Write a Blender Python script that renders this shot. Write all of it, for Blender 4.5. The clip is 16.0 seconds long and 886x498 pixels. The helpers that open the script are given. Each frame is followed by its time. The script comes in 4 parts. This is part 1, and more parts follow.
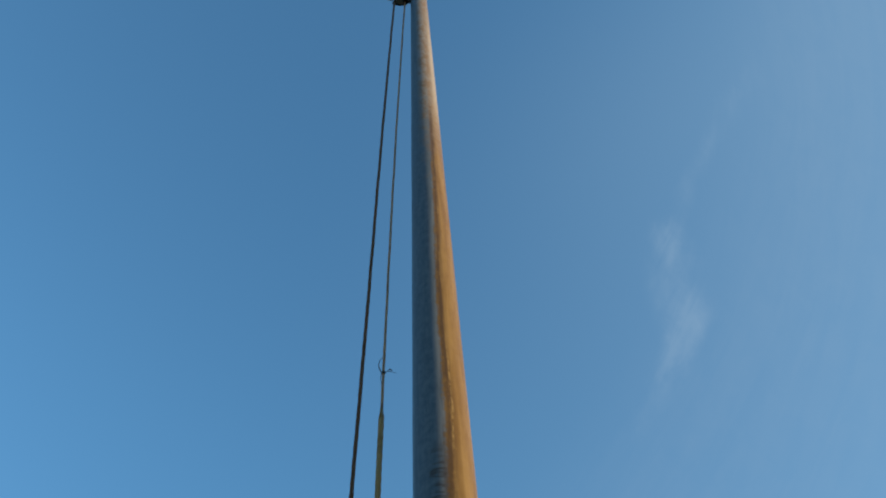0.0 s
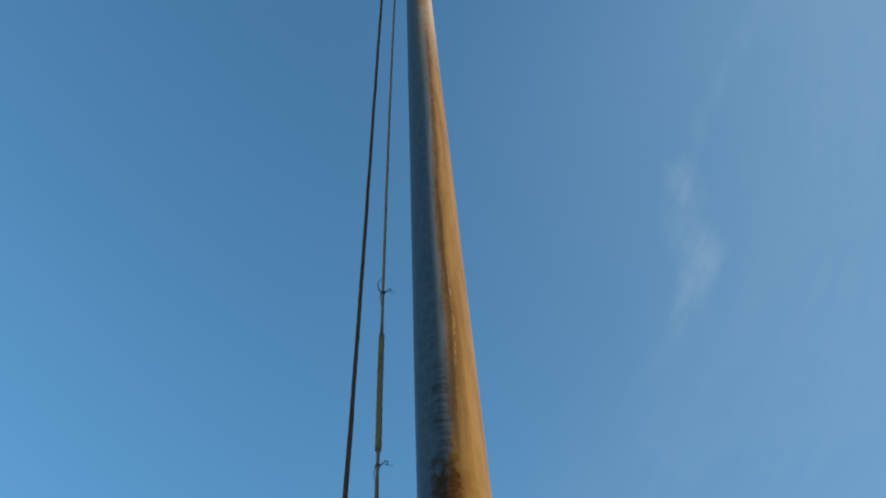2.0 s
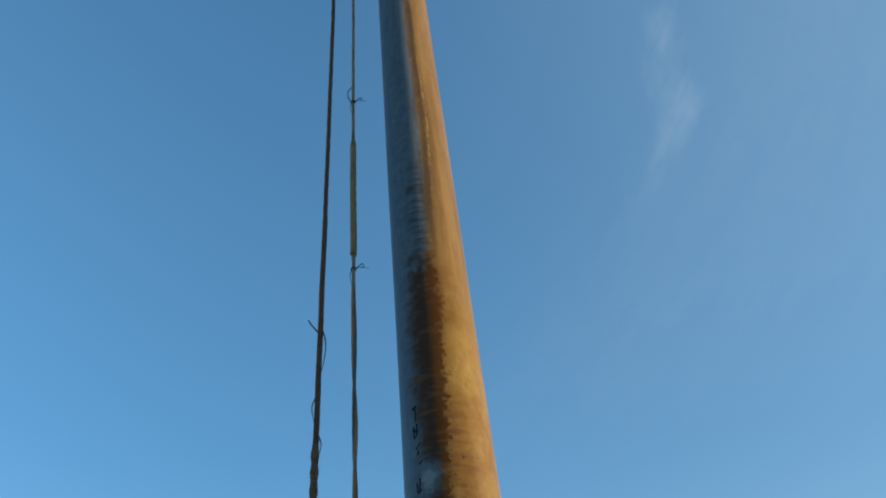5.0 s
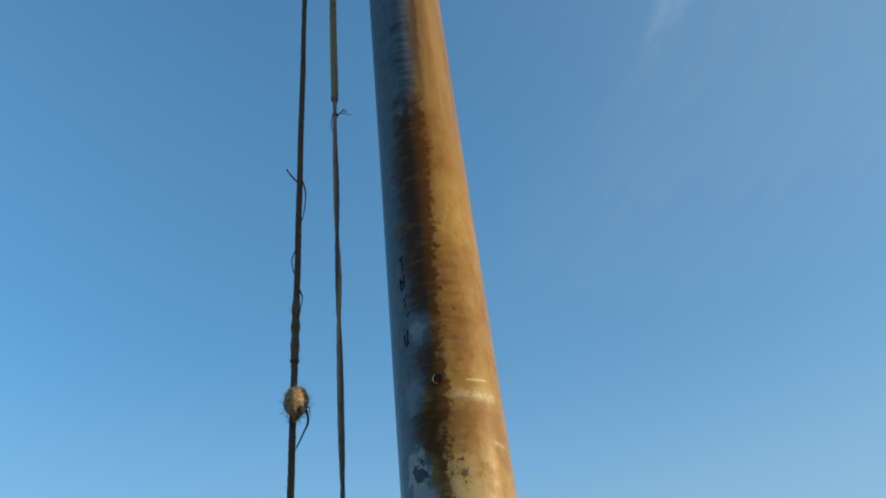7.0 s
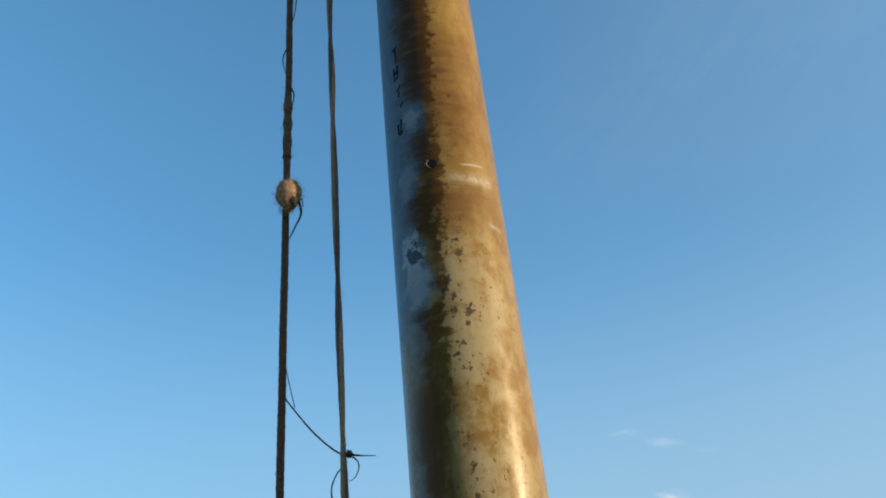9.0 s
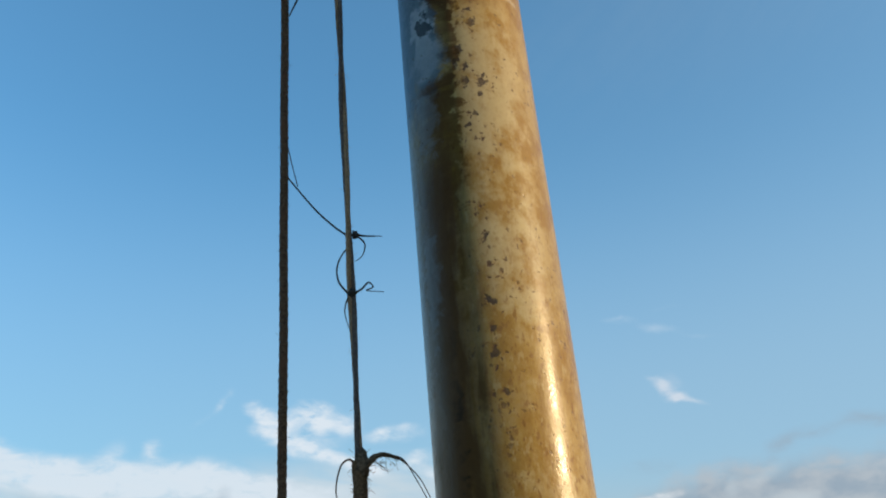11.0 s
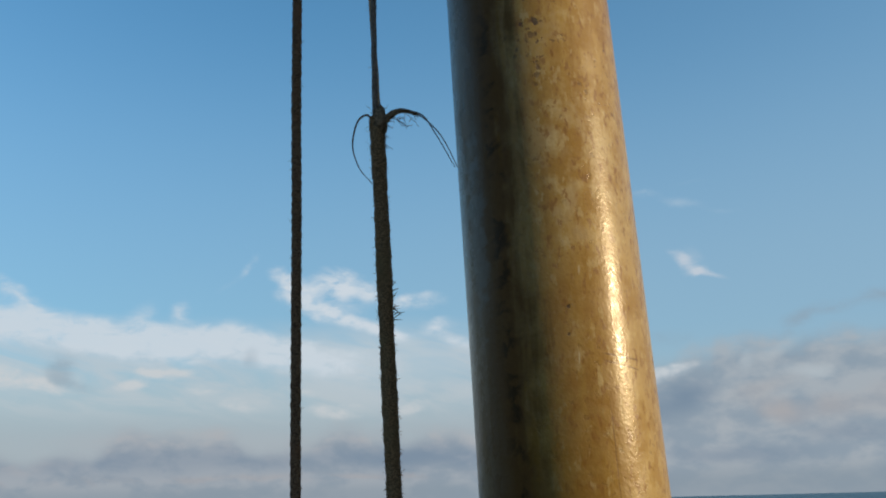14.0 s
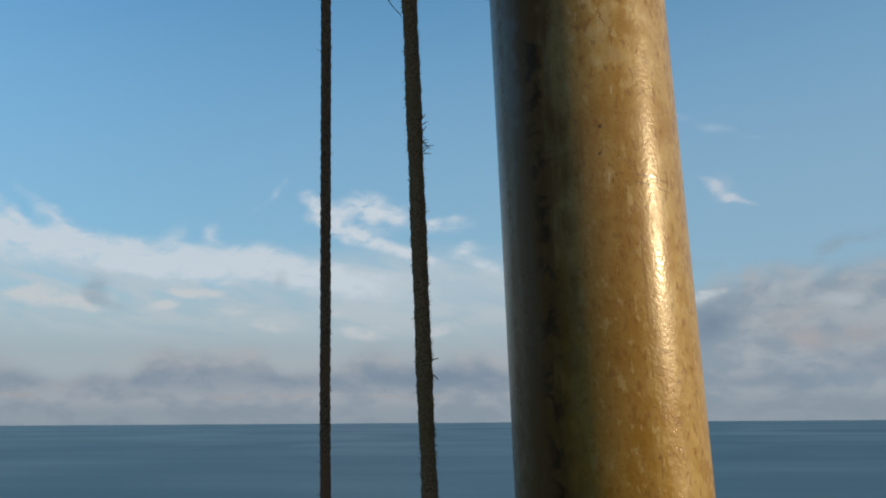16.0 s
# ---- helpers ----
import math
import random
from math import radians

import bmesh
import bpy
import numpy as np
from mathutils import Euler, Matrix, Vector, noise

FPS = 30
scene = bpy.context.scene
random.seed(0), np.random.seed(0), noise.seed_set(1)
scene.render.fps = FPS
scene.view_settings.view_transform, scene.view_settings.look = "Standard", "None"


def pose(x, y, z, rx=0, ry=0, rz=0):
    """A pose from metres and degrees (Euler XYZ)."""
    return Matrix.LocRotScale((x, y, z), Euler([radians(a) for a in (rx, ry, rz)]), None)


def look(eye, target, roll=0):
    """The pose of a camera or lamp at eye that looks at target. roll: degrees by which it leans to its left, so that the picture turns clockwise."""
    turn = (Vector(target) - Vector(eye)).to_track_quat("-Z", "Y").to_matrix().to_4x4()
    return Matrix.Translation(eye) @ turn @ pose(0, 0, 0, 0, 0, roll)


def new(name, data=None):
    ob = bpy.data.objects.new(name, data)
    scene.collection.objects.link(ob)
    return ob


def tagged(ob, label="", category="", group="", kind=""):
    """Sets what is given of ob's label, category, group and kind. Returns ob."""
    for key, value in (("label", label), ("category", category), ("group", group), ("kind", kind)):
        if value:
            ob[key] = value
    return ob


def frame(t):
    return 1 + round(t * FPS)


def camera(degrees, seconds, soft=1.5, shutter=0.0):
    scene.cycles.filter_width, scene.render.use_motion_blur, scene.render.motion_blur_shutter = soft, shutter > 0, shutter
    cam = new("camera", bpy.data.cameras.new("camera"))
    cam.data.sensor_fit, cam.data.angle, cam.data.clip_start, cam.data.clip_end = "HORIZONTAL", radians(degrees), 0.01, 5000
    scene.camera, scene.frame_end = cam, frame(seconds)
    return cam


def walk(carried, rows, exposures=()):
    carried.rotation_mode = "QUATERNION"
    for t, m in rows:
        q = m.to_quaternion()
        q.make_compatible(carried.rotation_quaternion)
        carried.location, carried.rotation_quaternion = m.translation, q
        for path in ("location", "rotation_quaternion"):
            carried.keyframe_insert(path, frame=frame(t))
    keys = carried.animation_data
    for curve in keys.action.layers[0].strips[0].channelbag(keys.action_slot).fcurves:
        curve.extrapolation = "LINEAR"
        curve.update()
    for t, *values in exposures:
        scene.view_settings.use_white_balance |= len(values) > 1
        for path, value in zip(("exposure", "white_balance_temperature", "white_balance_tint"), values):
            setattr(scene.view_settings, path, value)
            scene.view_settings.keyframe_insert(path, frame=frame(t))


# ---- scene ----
# ---- camera and its path ----
cam = camera(52.21, 16.0, soft=2.0)
walk(cam, [
    (0, pose(-0.1083, -1.1992, 1.6990, 147.394, 0.049, -3.330)),
    (0.5, pose(-0.0990, -1.1909, 1.7199, 146.208, 0.085, -2.788)),
    (1, pose(-0.0902, -1.1777, 1.7174, 145.509, 0.066, -2.224)),
    (1.5, pose(-0.0824, -1.1554, 1.7045, 145.194, -0.086, -1.746)),
    (2, pose(-0.0782, -1.1125, 1.7226, 143.988, 0.470, -1.310)),
    (2.5, pose(-0.0783, -1.0856, 1.7241, 142.642, 0.870, -1.272)),
    (3, pose(-0.0772, -1.0703, 1.7204, 141.131, 1.048, -1.369)),
    (3.5, pose(-0.0754, -1.0615, 1.7031, 139.786, 1.391, -1.221)),
    (4, pose(-0.0682, -1.0567, 1.6841, 138.347, 1.877, -0.649)),
    (6.5, pose(-0.0689, -0.9321, 1.7291, 129.293, 3.249, -1.231)),
    (7, pose(-0.0600, -0.9213, 1.7275, 127.228, 3.195, -0.927)),
    (7.5, pose(-0.0516, -0.9200, 1.7332, 124.624, 3.093, -0.581)),
    (8, pose(-0.0441, -0.8948, 1.7100, 122.986, 3.203, -0.079)),
    (8.5, pose(-0.0330, -0.8621, 1.6757, 121.937, 2.885, 0.572)),
    (9, pose(-0.0330, -0.8282, 1.6463, 120.826, 3.011, 0.755)),
    (11.5, pose(-0.0502, -0.7212, 1.5521, 112.255, 2.546, 0.517)),
    (12, pose(-0.0497, -0.6970, 1.5256, 111.112, 2.210, 0.714)),
    (12.5, pose(-0.0481, -0.6854, 1.5020, 109.386, 2.158, 1.166)),
    (13, pose(-0.0500, -0.6738, 1.4780, 107.718, 1.919, 1.225)),
    (13.5, pose(-0.0499, -0.6598, 1.4485, 106.597, 1.640, 1.521)),
    (14, pose(-0.0544, -0.6456, 1.4184, 105.519, 1.350, 1.529)),
    (14.5, pose(-0.0520, -0.6367, 1.3897, 104.315, 0.803, 2.140)),
    (15, pose(-0.0538, -0.6329, 1.3698, 102.543, 0.551, 2.483)),
    (15.5, pose(-0.0537, -0.6295, 1.3552, 101.452, 0.325, 2.944)),
    (16, pose(-0.0565, -0.6287, 1.3500, 100.746, 0.377, 3.168)),
], exposures=[(0.0, 0.02), (4.0, 0.05), (7.5, 0.02), (9.0, 0.07), (12.5, -0.18), (16.0, -0.36)])

# ---- sky, clouds and sun ----
# the lean of the pole, metres sideways and towards the viewer for each metre up
LEAN_X, LEAN_Y, LEVEL = -0.04377, -0.05624, 1.9
SUN_AZ, SUN_EL = 107.5, 10.0      # degrees from straight ahead to the right, and up


class Nodes:
    """Short hand for a chain of shader nodes."""

    def __init__(self, tree):
        self.tree = tree

    def node(self, kind, **values):
        n = self.tree.nodes.new(kind)
        for k, v in values.items():
            setattr(n, k, v)
        return n

    def plug(self, socket, value):
        if isinstance(value, bpy.types.NodeSocket):
            self.tree.links.new(value, socket)
        elif value is not None:
            if isinstance(value, tuple) and len(value) == 3 and socket.type == "RGBA":
                value = (*value, 1.0)
            socket.default_value = value

    def math(self, op, a, b=None, c=None, clamp=False):
        n = self.node("ShaderNodeMath", operation=op, use_clamp=clamp)
        for s, v in zip(n.inputs, (a, b, c)):
            self.plug(s, v)
        return n.outputs[0]

    def add(self, a, b): return self.math("ADD", a, b)
    def sub(self, a, b): return self.math("SUBTRACT", a, b)
    def mul(self, *v):
        out = v[0]
        for w in v[1:]:
            out = self.math("MULTIPLY", out, w)
        return out

    def step(self, v, a, b, lo=0.0, hi=1.0):
        """Smooth step from lo at a to hi at b; a may exceed b."""
        if not isinstance(a, bpy.types.NodeSocket) and not isinstance(b, bpy.types.NodeSocket) and a > b:
            a, b, lo, hi = b, a, hi, lo
        n = self.node("ShaderNodeMapRange", interpolation_type="SMOOTHSTEP")
        for i, w in enumerate((v, a, b, lo, hi)):
            self.plug(n.inputs[i], w)
        return n.outputs[0]

    def bell(self, v, centre, width):
        """A soft bump of height 1."""
        d = self.math("DIVIDE", self.sub(v, centre), width)
        return self.math("POWER", 2.718, self.mul(self.mul(d, d), -1.0))

    def span(self, v, a, b, soft):
        return self.mul(self.step(v, a - soft, a + soft), self.step(v, b + soft, b - soft))

    def vec(self, x, y, z=0.0):
        n = self.node("ShaderNodeCombineXYZ")
        for s, v in zip(n.inputs, (x, y, z)):
            self.plug(s, v)
        return n.outputs[0]

    def noise(self, vector, scale, detail=3.0, rough=0.5, bend=0.0):
        n = self.node("ShaderNodeTexNoise")
        self.plug(n.inputs["Vector"], vector)
        for k, v in (("Scale", scale), ("Detail", detail), ("Roughness", rough), ("Distortion", bend)):
            n.inputs[k].default_value = v
        return n.outputs[0]

    def mix(self, fac, a, b, blend="MIX"):
        n = self.node("ShaderNodeMix", data_type="RGBA", blend_type=blend)
        self.plug(n.inputs[0], fac)
        self.plug(n.inputs[6], a)
        self.plug(n.inputs[7], b)
        return n.outputs[2]

    def bump(self, height, distance, strength=1.0, normal=None):
        n = self.node("ShaderNodeBump")
        self.plug(n.inputs["Height"], height)
        n.inputs["Distance"].default_value, n.inputs["Strength"].default_value = distance, strength
        self.plug(n.inputs["Normal"], normal)
        return n.outputs[0]


world = bpy.data.worlds.new("evening_sky")
scene.world = world
world.use_nodes = True
g = Nodes(world.node_tree)
background = world.node_tree.nodes["Background"]
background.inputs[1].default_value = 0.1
around = g.node("ShaderNodeTexCoord")
sky = g.node("ShaderNodeTexSky", sky_type="NISHITA", sun_disc=False)
sky.sun_elevation, sky.sun_rotation = radians(SUN_EL), radians(SUN_AZ)
sky.air_density, sky.dust_density, sky.ozone_density = 1.0, 0.6, 2.0
split = g.node("ShaderNodeSeparateXYZ")
world.node_tree.links.new(around.outputs["Generated"], split.inputs[0])
world.node_tree.links.new(around.outputs["Generated"], sky.inputs[0])
dx, dy, dz = split.outputs
az = g.mul(g.math("ARCTAN2", dx, dy), 57.2958)
el = g.mul(g.math("ARCSINE", dz), 57.2958)
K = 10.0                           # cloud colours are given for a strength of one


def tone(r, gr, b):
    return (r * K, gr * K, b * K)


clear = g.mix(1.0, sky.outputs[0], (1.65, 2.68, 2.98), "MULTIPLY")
# thin bright haze on the side of the sun
side = g.mul(g.step(az, -15.0, 62.0), g.step(az, 175.0, 130.0), g.step(el, 80.0, 60.0))
clear = g.mix(g.mul(side, 0.42), clear, tone(0.24, 0.40, 0.56))
# pale haze that thickens towards the sea
col = g.mix(g.mul(g.step(el, 32.0, 9.0, 0.0, 0.62), g.step(az, -30.0, 25.0, 0.90, 1.18)), clear, tone(0.35, 0.52, 0.68))
col = g.mix(g.mul(g.step(az, 8.0, -26.0), g.step(el, 48.0, 24.0)), col, (0.90, 0.91, 0.925), "MULTIPLY")
col = g.mix(g.step(el, 10.5, 4.0, 0.0, 0.85), col, tone(0.45, 0.545, 0.61))
WHITE, CREAM, BLUEGREY, PINK = tone(0.72, 0.81, 0.89), tone(0.66, 0.70, 0.735), tone(0.205, 0.29, 0.40), tone(0.51, 0.475, 0.475)
# cloud noises, in degrees of azimuth and elevation
coarse = g.noise(g.vec(g.mul(az, 0.10), g.mul(el, 0.26)), 1.0, 5.0, 0.55, 0.4)
billow = g.noise(g.vec(g.mul(az, 0.42), g.mul(el, 0.75), 9.0), 1.0, 5.0, 0.52, 0.15)
fine = g.noise(g.vec(g.mul(az, 0.55), g.mul(el, 1.15), 3.0), 1.0, 6.0, 0.58, 0.4)
wisp = g.noise(g.vec(g.mul(az, 0.20), g.mul(g.add(el, g.mul(az, 0.18)), 0.75), 7.0), 1.0, 5.0, 0.55, 0.7)
swirl_a = g.noise(g.vec(g.mul(az, 0.30), g.mul(el, 0.45), 14.0), 1.0, 4.0, 0.55)
swirl_e = g.noise(g.vec(g.mul(az, 0.30), g.mul(el, 0.45), 24.0), 1.0, 4.0, 0.55)
bent_a, bent_e = g.add(az, g.mul(g.sub(swirl_a, 0.5), 1.9)), g.add(el, g.mul(g.sub(swirl_e, 0.5), 1.2))


def blob(a0, e0, wide, tall, tilt=0.0, weight=1.0):
    """A soft patch of cloud round an azimuth and elevation; tilt in degrees."""
    c, s = math.cos(radians(tilt)), math.sin(radians(tilt))
    u = g.math("MULTIPLY_ADD", bent_e, s / wide, g.math("MULTIPLY_ADD", bent_a, c / wide, -(a0 * c + e0 * s) / wide))
    v = g.math("MULTIPLY_ADD", bent_e, c / tall, g.math("MULTIPLY_ADD", bent_a, -s / tall, (a0 * s - e0 * c) / tall))
    return g.step(g.math("SQRT", g.math("MULTIPLY_ADD", u, u, g.mul(v, v))), 1.35, 0.0, 0.0, weight)


def heap_of(patches):
    out = None
    for q in patches:
        b = blob(*q)
        out = b if out is None else g.add(out, b)
    return out


def ragged_patch(density, noises, strength, lo, hi):
    """Cover from a density whose border the noise tears."""
    return g.step(g.mul(density, g.math("MAXIMUM", g.add(1.0, g.mul(g.sub(noises, 0.5), strength)), 0.0)), lo, hi)


rough = g.add(g.mul(billow, 0.5), g.mul(fine, 0.5))
# pale veil between the banks
veil = g.mul(g.span(el, 5.2, 10.2, 1.3), g.span(az, -75.0, 4.5, 4.0), g.step(wisp, 0.30, 0.66, 0.15, 0.62))
veil_right = g.mul(blob(-4.6, 8.6, 6.5, 2.3), g.step(wisp, 0.25, 0.6, 0.45, 0.8))
col = g.mix(veil, col, CREAM)
col = g.mix(veil_right, col, tone(0.62, 0.715, 0.78))
# the long bank and the wisps that rise from it
bank = heap_of(((-30.0, 10.8, 3.6, 1.5, -20, 1.0), (-25.0, 10.2, 4.8, 1.3, -9, 1.0), (-19.0, 9.6, 5.6, 1.35, -3, 1.15), (-13.2, 9.5, 4.6, 1.3, -10, 1.05), (-8.6, 8.6, 3.6, 1.2, -8, 0.8),
                (-38.0, 12.2, 6.0, 1.2, -14, 1.0), (-52.0, 11.0, 9.0, 1.6, 5, 0.9), (-27.2, 12.2, 2.4, 0.55, -38, 0.55), (-29.6, 12.4, 2.2, 0.5, -34, 0.45), (-17.6, 11.4, 0.8, 0.7, 40, 0.5),
                (-20.0, 11.2, 1.3, 0.8, 30, 0.35), (-13.7, 14.3, 1.0, 0.35, 55, 0.32), (-15.0, 13.2, 1.2, 0.3, 45, 0.12)))
col = g.mix(g.mul(ragged_patch(bank, fine, 2.8, 0.0, 1.0), 0.90), col, WHITE)
# bright puffs and the torn streaks under them
puffs = heap_of(((-7.9, 13.3, 1.8, 0.95, -10, 1.15), (-11.4, 13.8, 1.3, 0.6, -20, 0.9), (-5.7, 13.0, 1.0, 0.9, 0, 0.8), (-8.9, 12.2, 3.2, 1.2, -10, 0.65), (-7.6, 11.1, 2.9, 0.65, -16, 0.85), (-4.6, 10.3, 2.2, 0.6, -14, 0.75),
                 (-3.2, 12.2, 2.2, 0.65, 4, 0.75), (-1.6, 10.7, 1.5, 0.6, 10, 0.65), (-0.4, 9.7, 2.4, 0.7, -25, 0.55), (-10.6, 12.7, 1.3, 1.3, 60, 0.5)))
col = g.mix(g.mul(ragged_patch(puffs, rough, 5.0, 0.06, 1.15), 0.95), col, tone(0.75, 0.83, 0.905))
row = heap_of(((-27.2, 7.3, 2.4, 0.75, -4, 1.1), (-25.0, 6.8, 1.7, 0.6, -20, 0.8), (-18.4, 7.9, 2.6, 0.45, 0, 0.95), (-20.4, 7.0, 1.4, 0.5, 12, 0.8), (-16.4, 6.7, 1.6, 0.45, -10, 0.6), (-13.6, 5.8, 2.0, 0.5, 0, 0.7),
               (-10.6, 6.6, 1.6, 0.5, 0, 0.6), (-8.0, 5.5, 2.4, 0.6, 0, 0.75), (-3.2, 5.6, 2.0, 0.5, 6, 0.7), (-30.5, 6.6, 1.6, 0.5, 0, 0.6), (-36.0, 7.3, 3.0, 0.8, 0, 0.9), (-46.0, 7.0, 4.0, 0.9, 0, 0.9)))
col = g.mix(g.mul(ragged_patch(row, rough, 5.0, 0.08, 1.05), 0.85), col, tone(0.71, 0.745, 0.77))
# small shaded scraps
scraps = heap_of(((-24.2, 7.9, 1.2, 1.15, 60, 0.75), (-23.4, 6.9, 1.4, 0.5, -12, 0.45), (-13.4, 8.8, 0.8, 0.8, 70, 0.6), (12.8, 9.3, 2.2, 0.7, 0, 0.45), (20.3, 9.7, 1.4, 0.8, 20, 0.75), (22.3, 10.3, 1.4, 0.6, 0, 0.7), (25.5, 10.6, 2.5, 0.7, 0, 0.7)))
col = g.mix(g.mul(ragged_patch(scraps, rough, 4.0, 0.05, 1.0), 0.5), col, tone(0.33, 0.41, 0.49))
# low dull layer over the horizon
lower = g.mul(g.step(el, 5.8, 3.4), g.step(coarse, 0.30, 0.6, 0.5, 0.85))
col = g.mix(lower, col, tone(0.475, 0.535, 0.585))
# heaped clouds ahead: small billowing tops above a flat blue-grey foot
tops = g.add(3.6, g.mul(g.sub(g.noise(g.vec(g.mul(az, 0.30), 2.0), 1.0, 1.0, 0.4), 0.5), 1.6))
tops = g.add(tops, heap_of(((-19.8, 4.0, 2.2, 3.0, 0, 1.1), (-17.3, 4.0, 1.2, 3.0, 0, 0.6), (-15.2, 4.0, 1.6, 3.0, 0, 0.9), (-6.8, 4.0, 2.6, 3.0, 0, 0.9), (-1.8, 4.0, 2.6, 3.0, 0, 0.9), (-25.5, 3.0, 3.5, 3.0, 0, -0.7))))
ahead = g.mul(g.step(g.add(g.sub(tops, el), g.add(g.mul(g.sub(swirl_e, 0.5), 1.6), g.mul(g.sub(billow, 0.5), 1.3))), -0.55, 1.0), g.step(az, 8.0, 4.0))
depth = g.sub(tops, el)
shade = g.mix(g.step(g.add(billow, g.mul(g.sub(coarse, 0.5), 0.5)), 0.40, 0.62), tone(0.31, 0.38, 0.46), tone(0.43, 0.475, 0.53))
shade = g.mix(g.mul(g.step(g.add(g.mul(billow, 0.7), g.mul(fine, 0.3)), 0.46, 0.62), g.step(depth, 1.3, 0.4), 0.6), shade, tone(0.56, 0.52, 0.52))
foot = g.mul(g.bell(g.add(el, g.mul(g.sub(swirl_e, 0.5), 1.0)), 2.6, 0.75), g.step(coarse, 0.62, 0.44, 0.5, 1.0), g.step(az, -30.0, -23.0, 0.25, 1.0))
shade = g.mix(g.mul(foot, 0.9), shade, tone(0.20, 0.285, 0.40))
shade = g.mix(g.mul(g.bell(g.add(el, g.mul(g.sub(swirl_a, 0.5), 0.8)), 1.5, 0.22), g.step(wisp, 0.46, 0.62), 0.55), shade, tone(0.46, 0.44, 0.455))
shade = g.mix(g.step(el, 1.5, 0.5, 0.0, 0.65), shade, tone(0.27, 0.345, 0.42))
shade = g.mix(g.step(depth, 1.2, 0.0, 0.0, 0.6), shade, tone(0.50, 0.535, 0.57))
col = g.mix(g.mul(ahead, 0.84), col, shade)
# taller grey bank towards the sun
crest = g.add(g.step(az, 7.0, 16.0, 5.4, 8.9), g.mul(g.sub(g.noise(g.vec(g.mul(az, 0.34), 6.0), 1.0, 3.0, 0.5), 0.5), 2.2))
right_bank = g.mul(g.step(g.add(g.sub(crest, el), g.add(g.mul(g.sub(billow, 0.5), 2.2), g.mul(g.sub(swirl_e, 0.5), 1.5))), -0.7, 1.3), g.step(az, 4.0, 8.0))
body = g.mix(g.step(g.add(g.mul(billow, 0.6), g.mul(coarse, 0.4)), 0.40, 0.60), tone(0.32, 0.40, 0.485), tone(0.46, 0.51, 0.56))
body = g.mix(heap_of(((13.6, 5.8, 1.7, 1.0, 0, 0.9), (12.0, 4.9, 2.0, 1.0, 0, 0.6), (16.2, 2.2, 5.0, 0.55, 0, 0.65), (9.0, 3.0, 3.5, 1.0, 0, 0.6), (22.0, 3.2, 3.0, 0.6, 0, 0.5))), body, BLUEGREY)
body = g.mix(heap_of(((18.8, 4.6, 1.7, 0.75, -18, 0.75), (21.8, 4.6, 1.8, 0.8, 0, 0.55), (17.8, 5.9, 2.2, 0.6, 10, 0.4), (26.0, 5.0, 3.0, 1.2, 0, 0.6), (33.0, 4.5, 5.0, 1.4, 0, 0.6))), body, PINK)
body = g.mix(heap_of(((20.9, 6.8, 1.4, 0.5, -8, 0.7), (17.6, 7.8, 0.5, 0.8, -25, 0.5), (19.4, 8.4, 1.6, 0.45, 25, 0.5), (28.0, 8.0, 3.0, 0.8, 0, 0.6))), body, tone(0.56, 0.63, 0.68))
body = g.mix(g.step(el, 2.2, 0.6, 0.0, 0.7), body, tone(0.285, 0.355, 0.425))
col = g.mix(g.mul(right_bank, 0.9), col, body)
# a bright gap beside it, single streaks and high cirrus
gap = g.add(blob(13.3, 7.35, 1.9, 0.42, 2, 1.0), blob(11.5, 7.0, 2.2, 0.7, 0, 0.7))
col = g.mix(g.mul(ragged_patch(gap, billow, 3.0, 0.1, 1.3), 0.9), col, tone(0.70, 0.755, 0.80))
streak = heap_of(((14.2, 13.75, 1.3, 0.5, -38, 1.0), (15.3, 13.05, 1.3, 0.32, -20, 0.9), (14.9, 13.8, 1.1, 0.8, -40, 0.4)))
col = g.mix(g.mul(ragged_patch(streak, fine, 3.0, 0.0, 1.7), 0.80), col, tone(0.70, 0.76, 0.84))
faint = heap_of(((12.0, 18.2, 1.3, 0.26, -4, 0.9), (14.3, 17.5, 1.6, 0.32, -12, 0.8), (16.8, 16.8, 1.4, 0.25, -10, 0.35), (15.0, 18.6, 1.3, 0.2, 0, 0.3)))
col = g.mix(g.mul(ragged_patch(faint, fine, 3.0, 0.0, 1.5), 0.30), col, WHITE)
fibres = g.noise(g.vec(g.mul(g.sub(az, g.mul(el, 1.4)), 0.42), g.mul(g.add(el, g.mul(az, 0.5)), 0.10), 5.0), 1.0, 5.0, 0.55, 0.9)
torn = g.add(g.mul(fibres, 0.6), g.mul(g.noise(g.vec(g.mul(az, 0.45), g.mul(el, 0.5), 31.0), 1.0, 5.0, 0.6, 0.4), 0.4))
cirrus = heap_of(((29.0, 54.9, 2.4, 1.8, -30, 1.0), (27.0, 52.2, 2.8, 4.0, -10, 0.7), (27.4, 49.8, 3.8, 1.6, 33, 0.9), (24.4, 47.6, 3.0, 1.6, 35, 0.6), (31.6, 57.2, 3.2, 1.0, 34, 0.6), (36.5, 59.4, 4.5, 1.0, 22, 0.5), (43.5, 61.3, 5.5, 1.2, 14, 0.45), (21.0, 45.6, 3.5, 1.5, 35, 0.35)))
col = g.mix(g.mul(ragged_patch(cirrus, torn, 4.0, 0.0, 1.7), 0.23), col, tone(0.38, 0.52, 0.655))
sheet = g.mul(g.step(g.sub(az, g.mul(g.sub(el, 54.0), 1.6)), 26.0, 44.0), g.span(el, 33.0, 70.0, 9.0), g.step(torn, 0.3, 0.7, 0.4, 1.0))
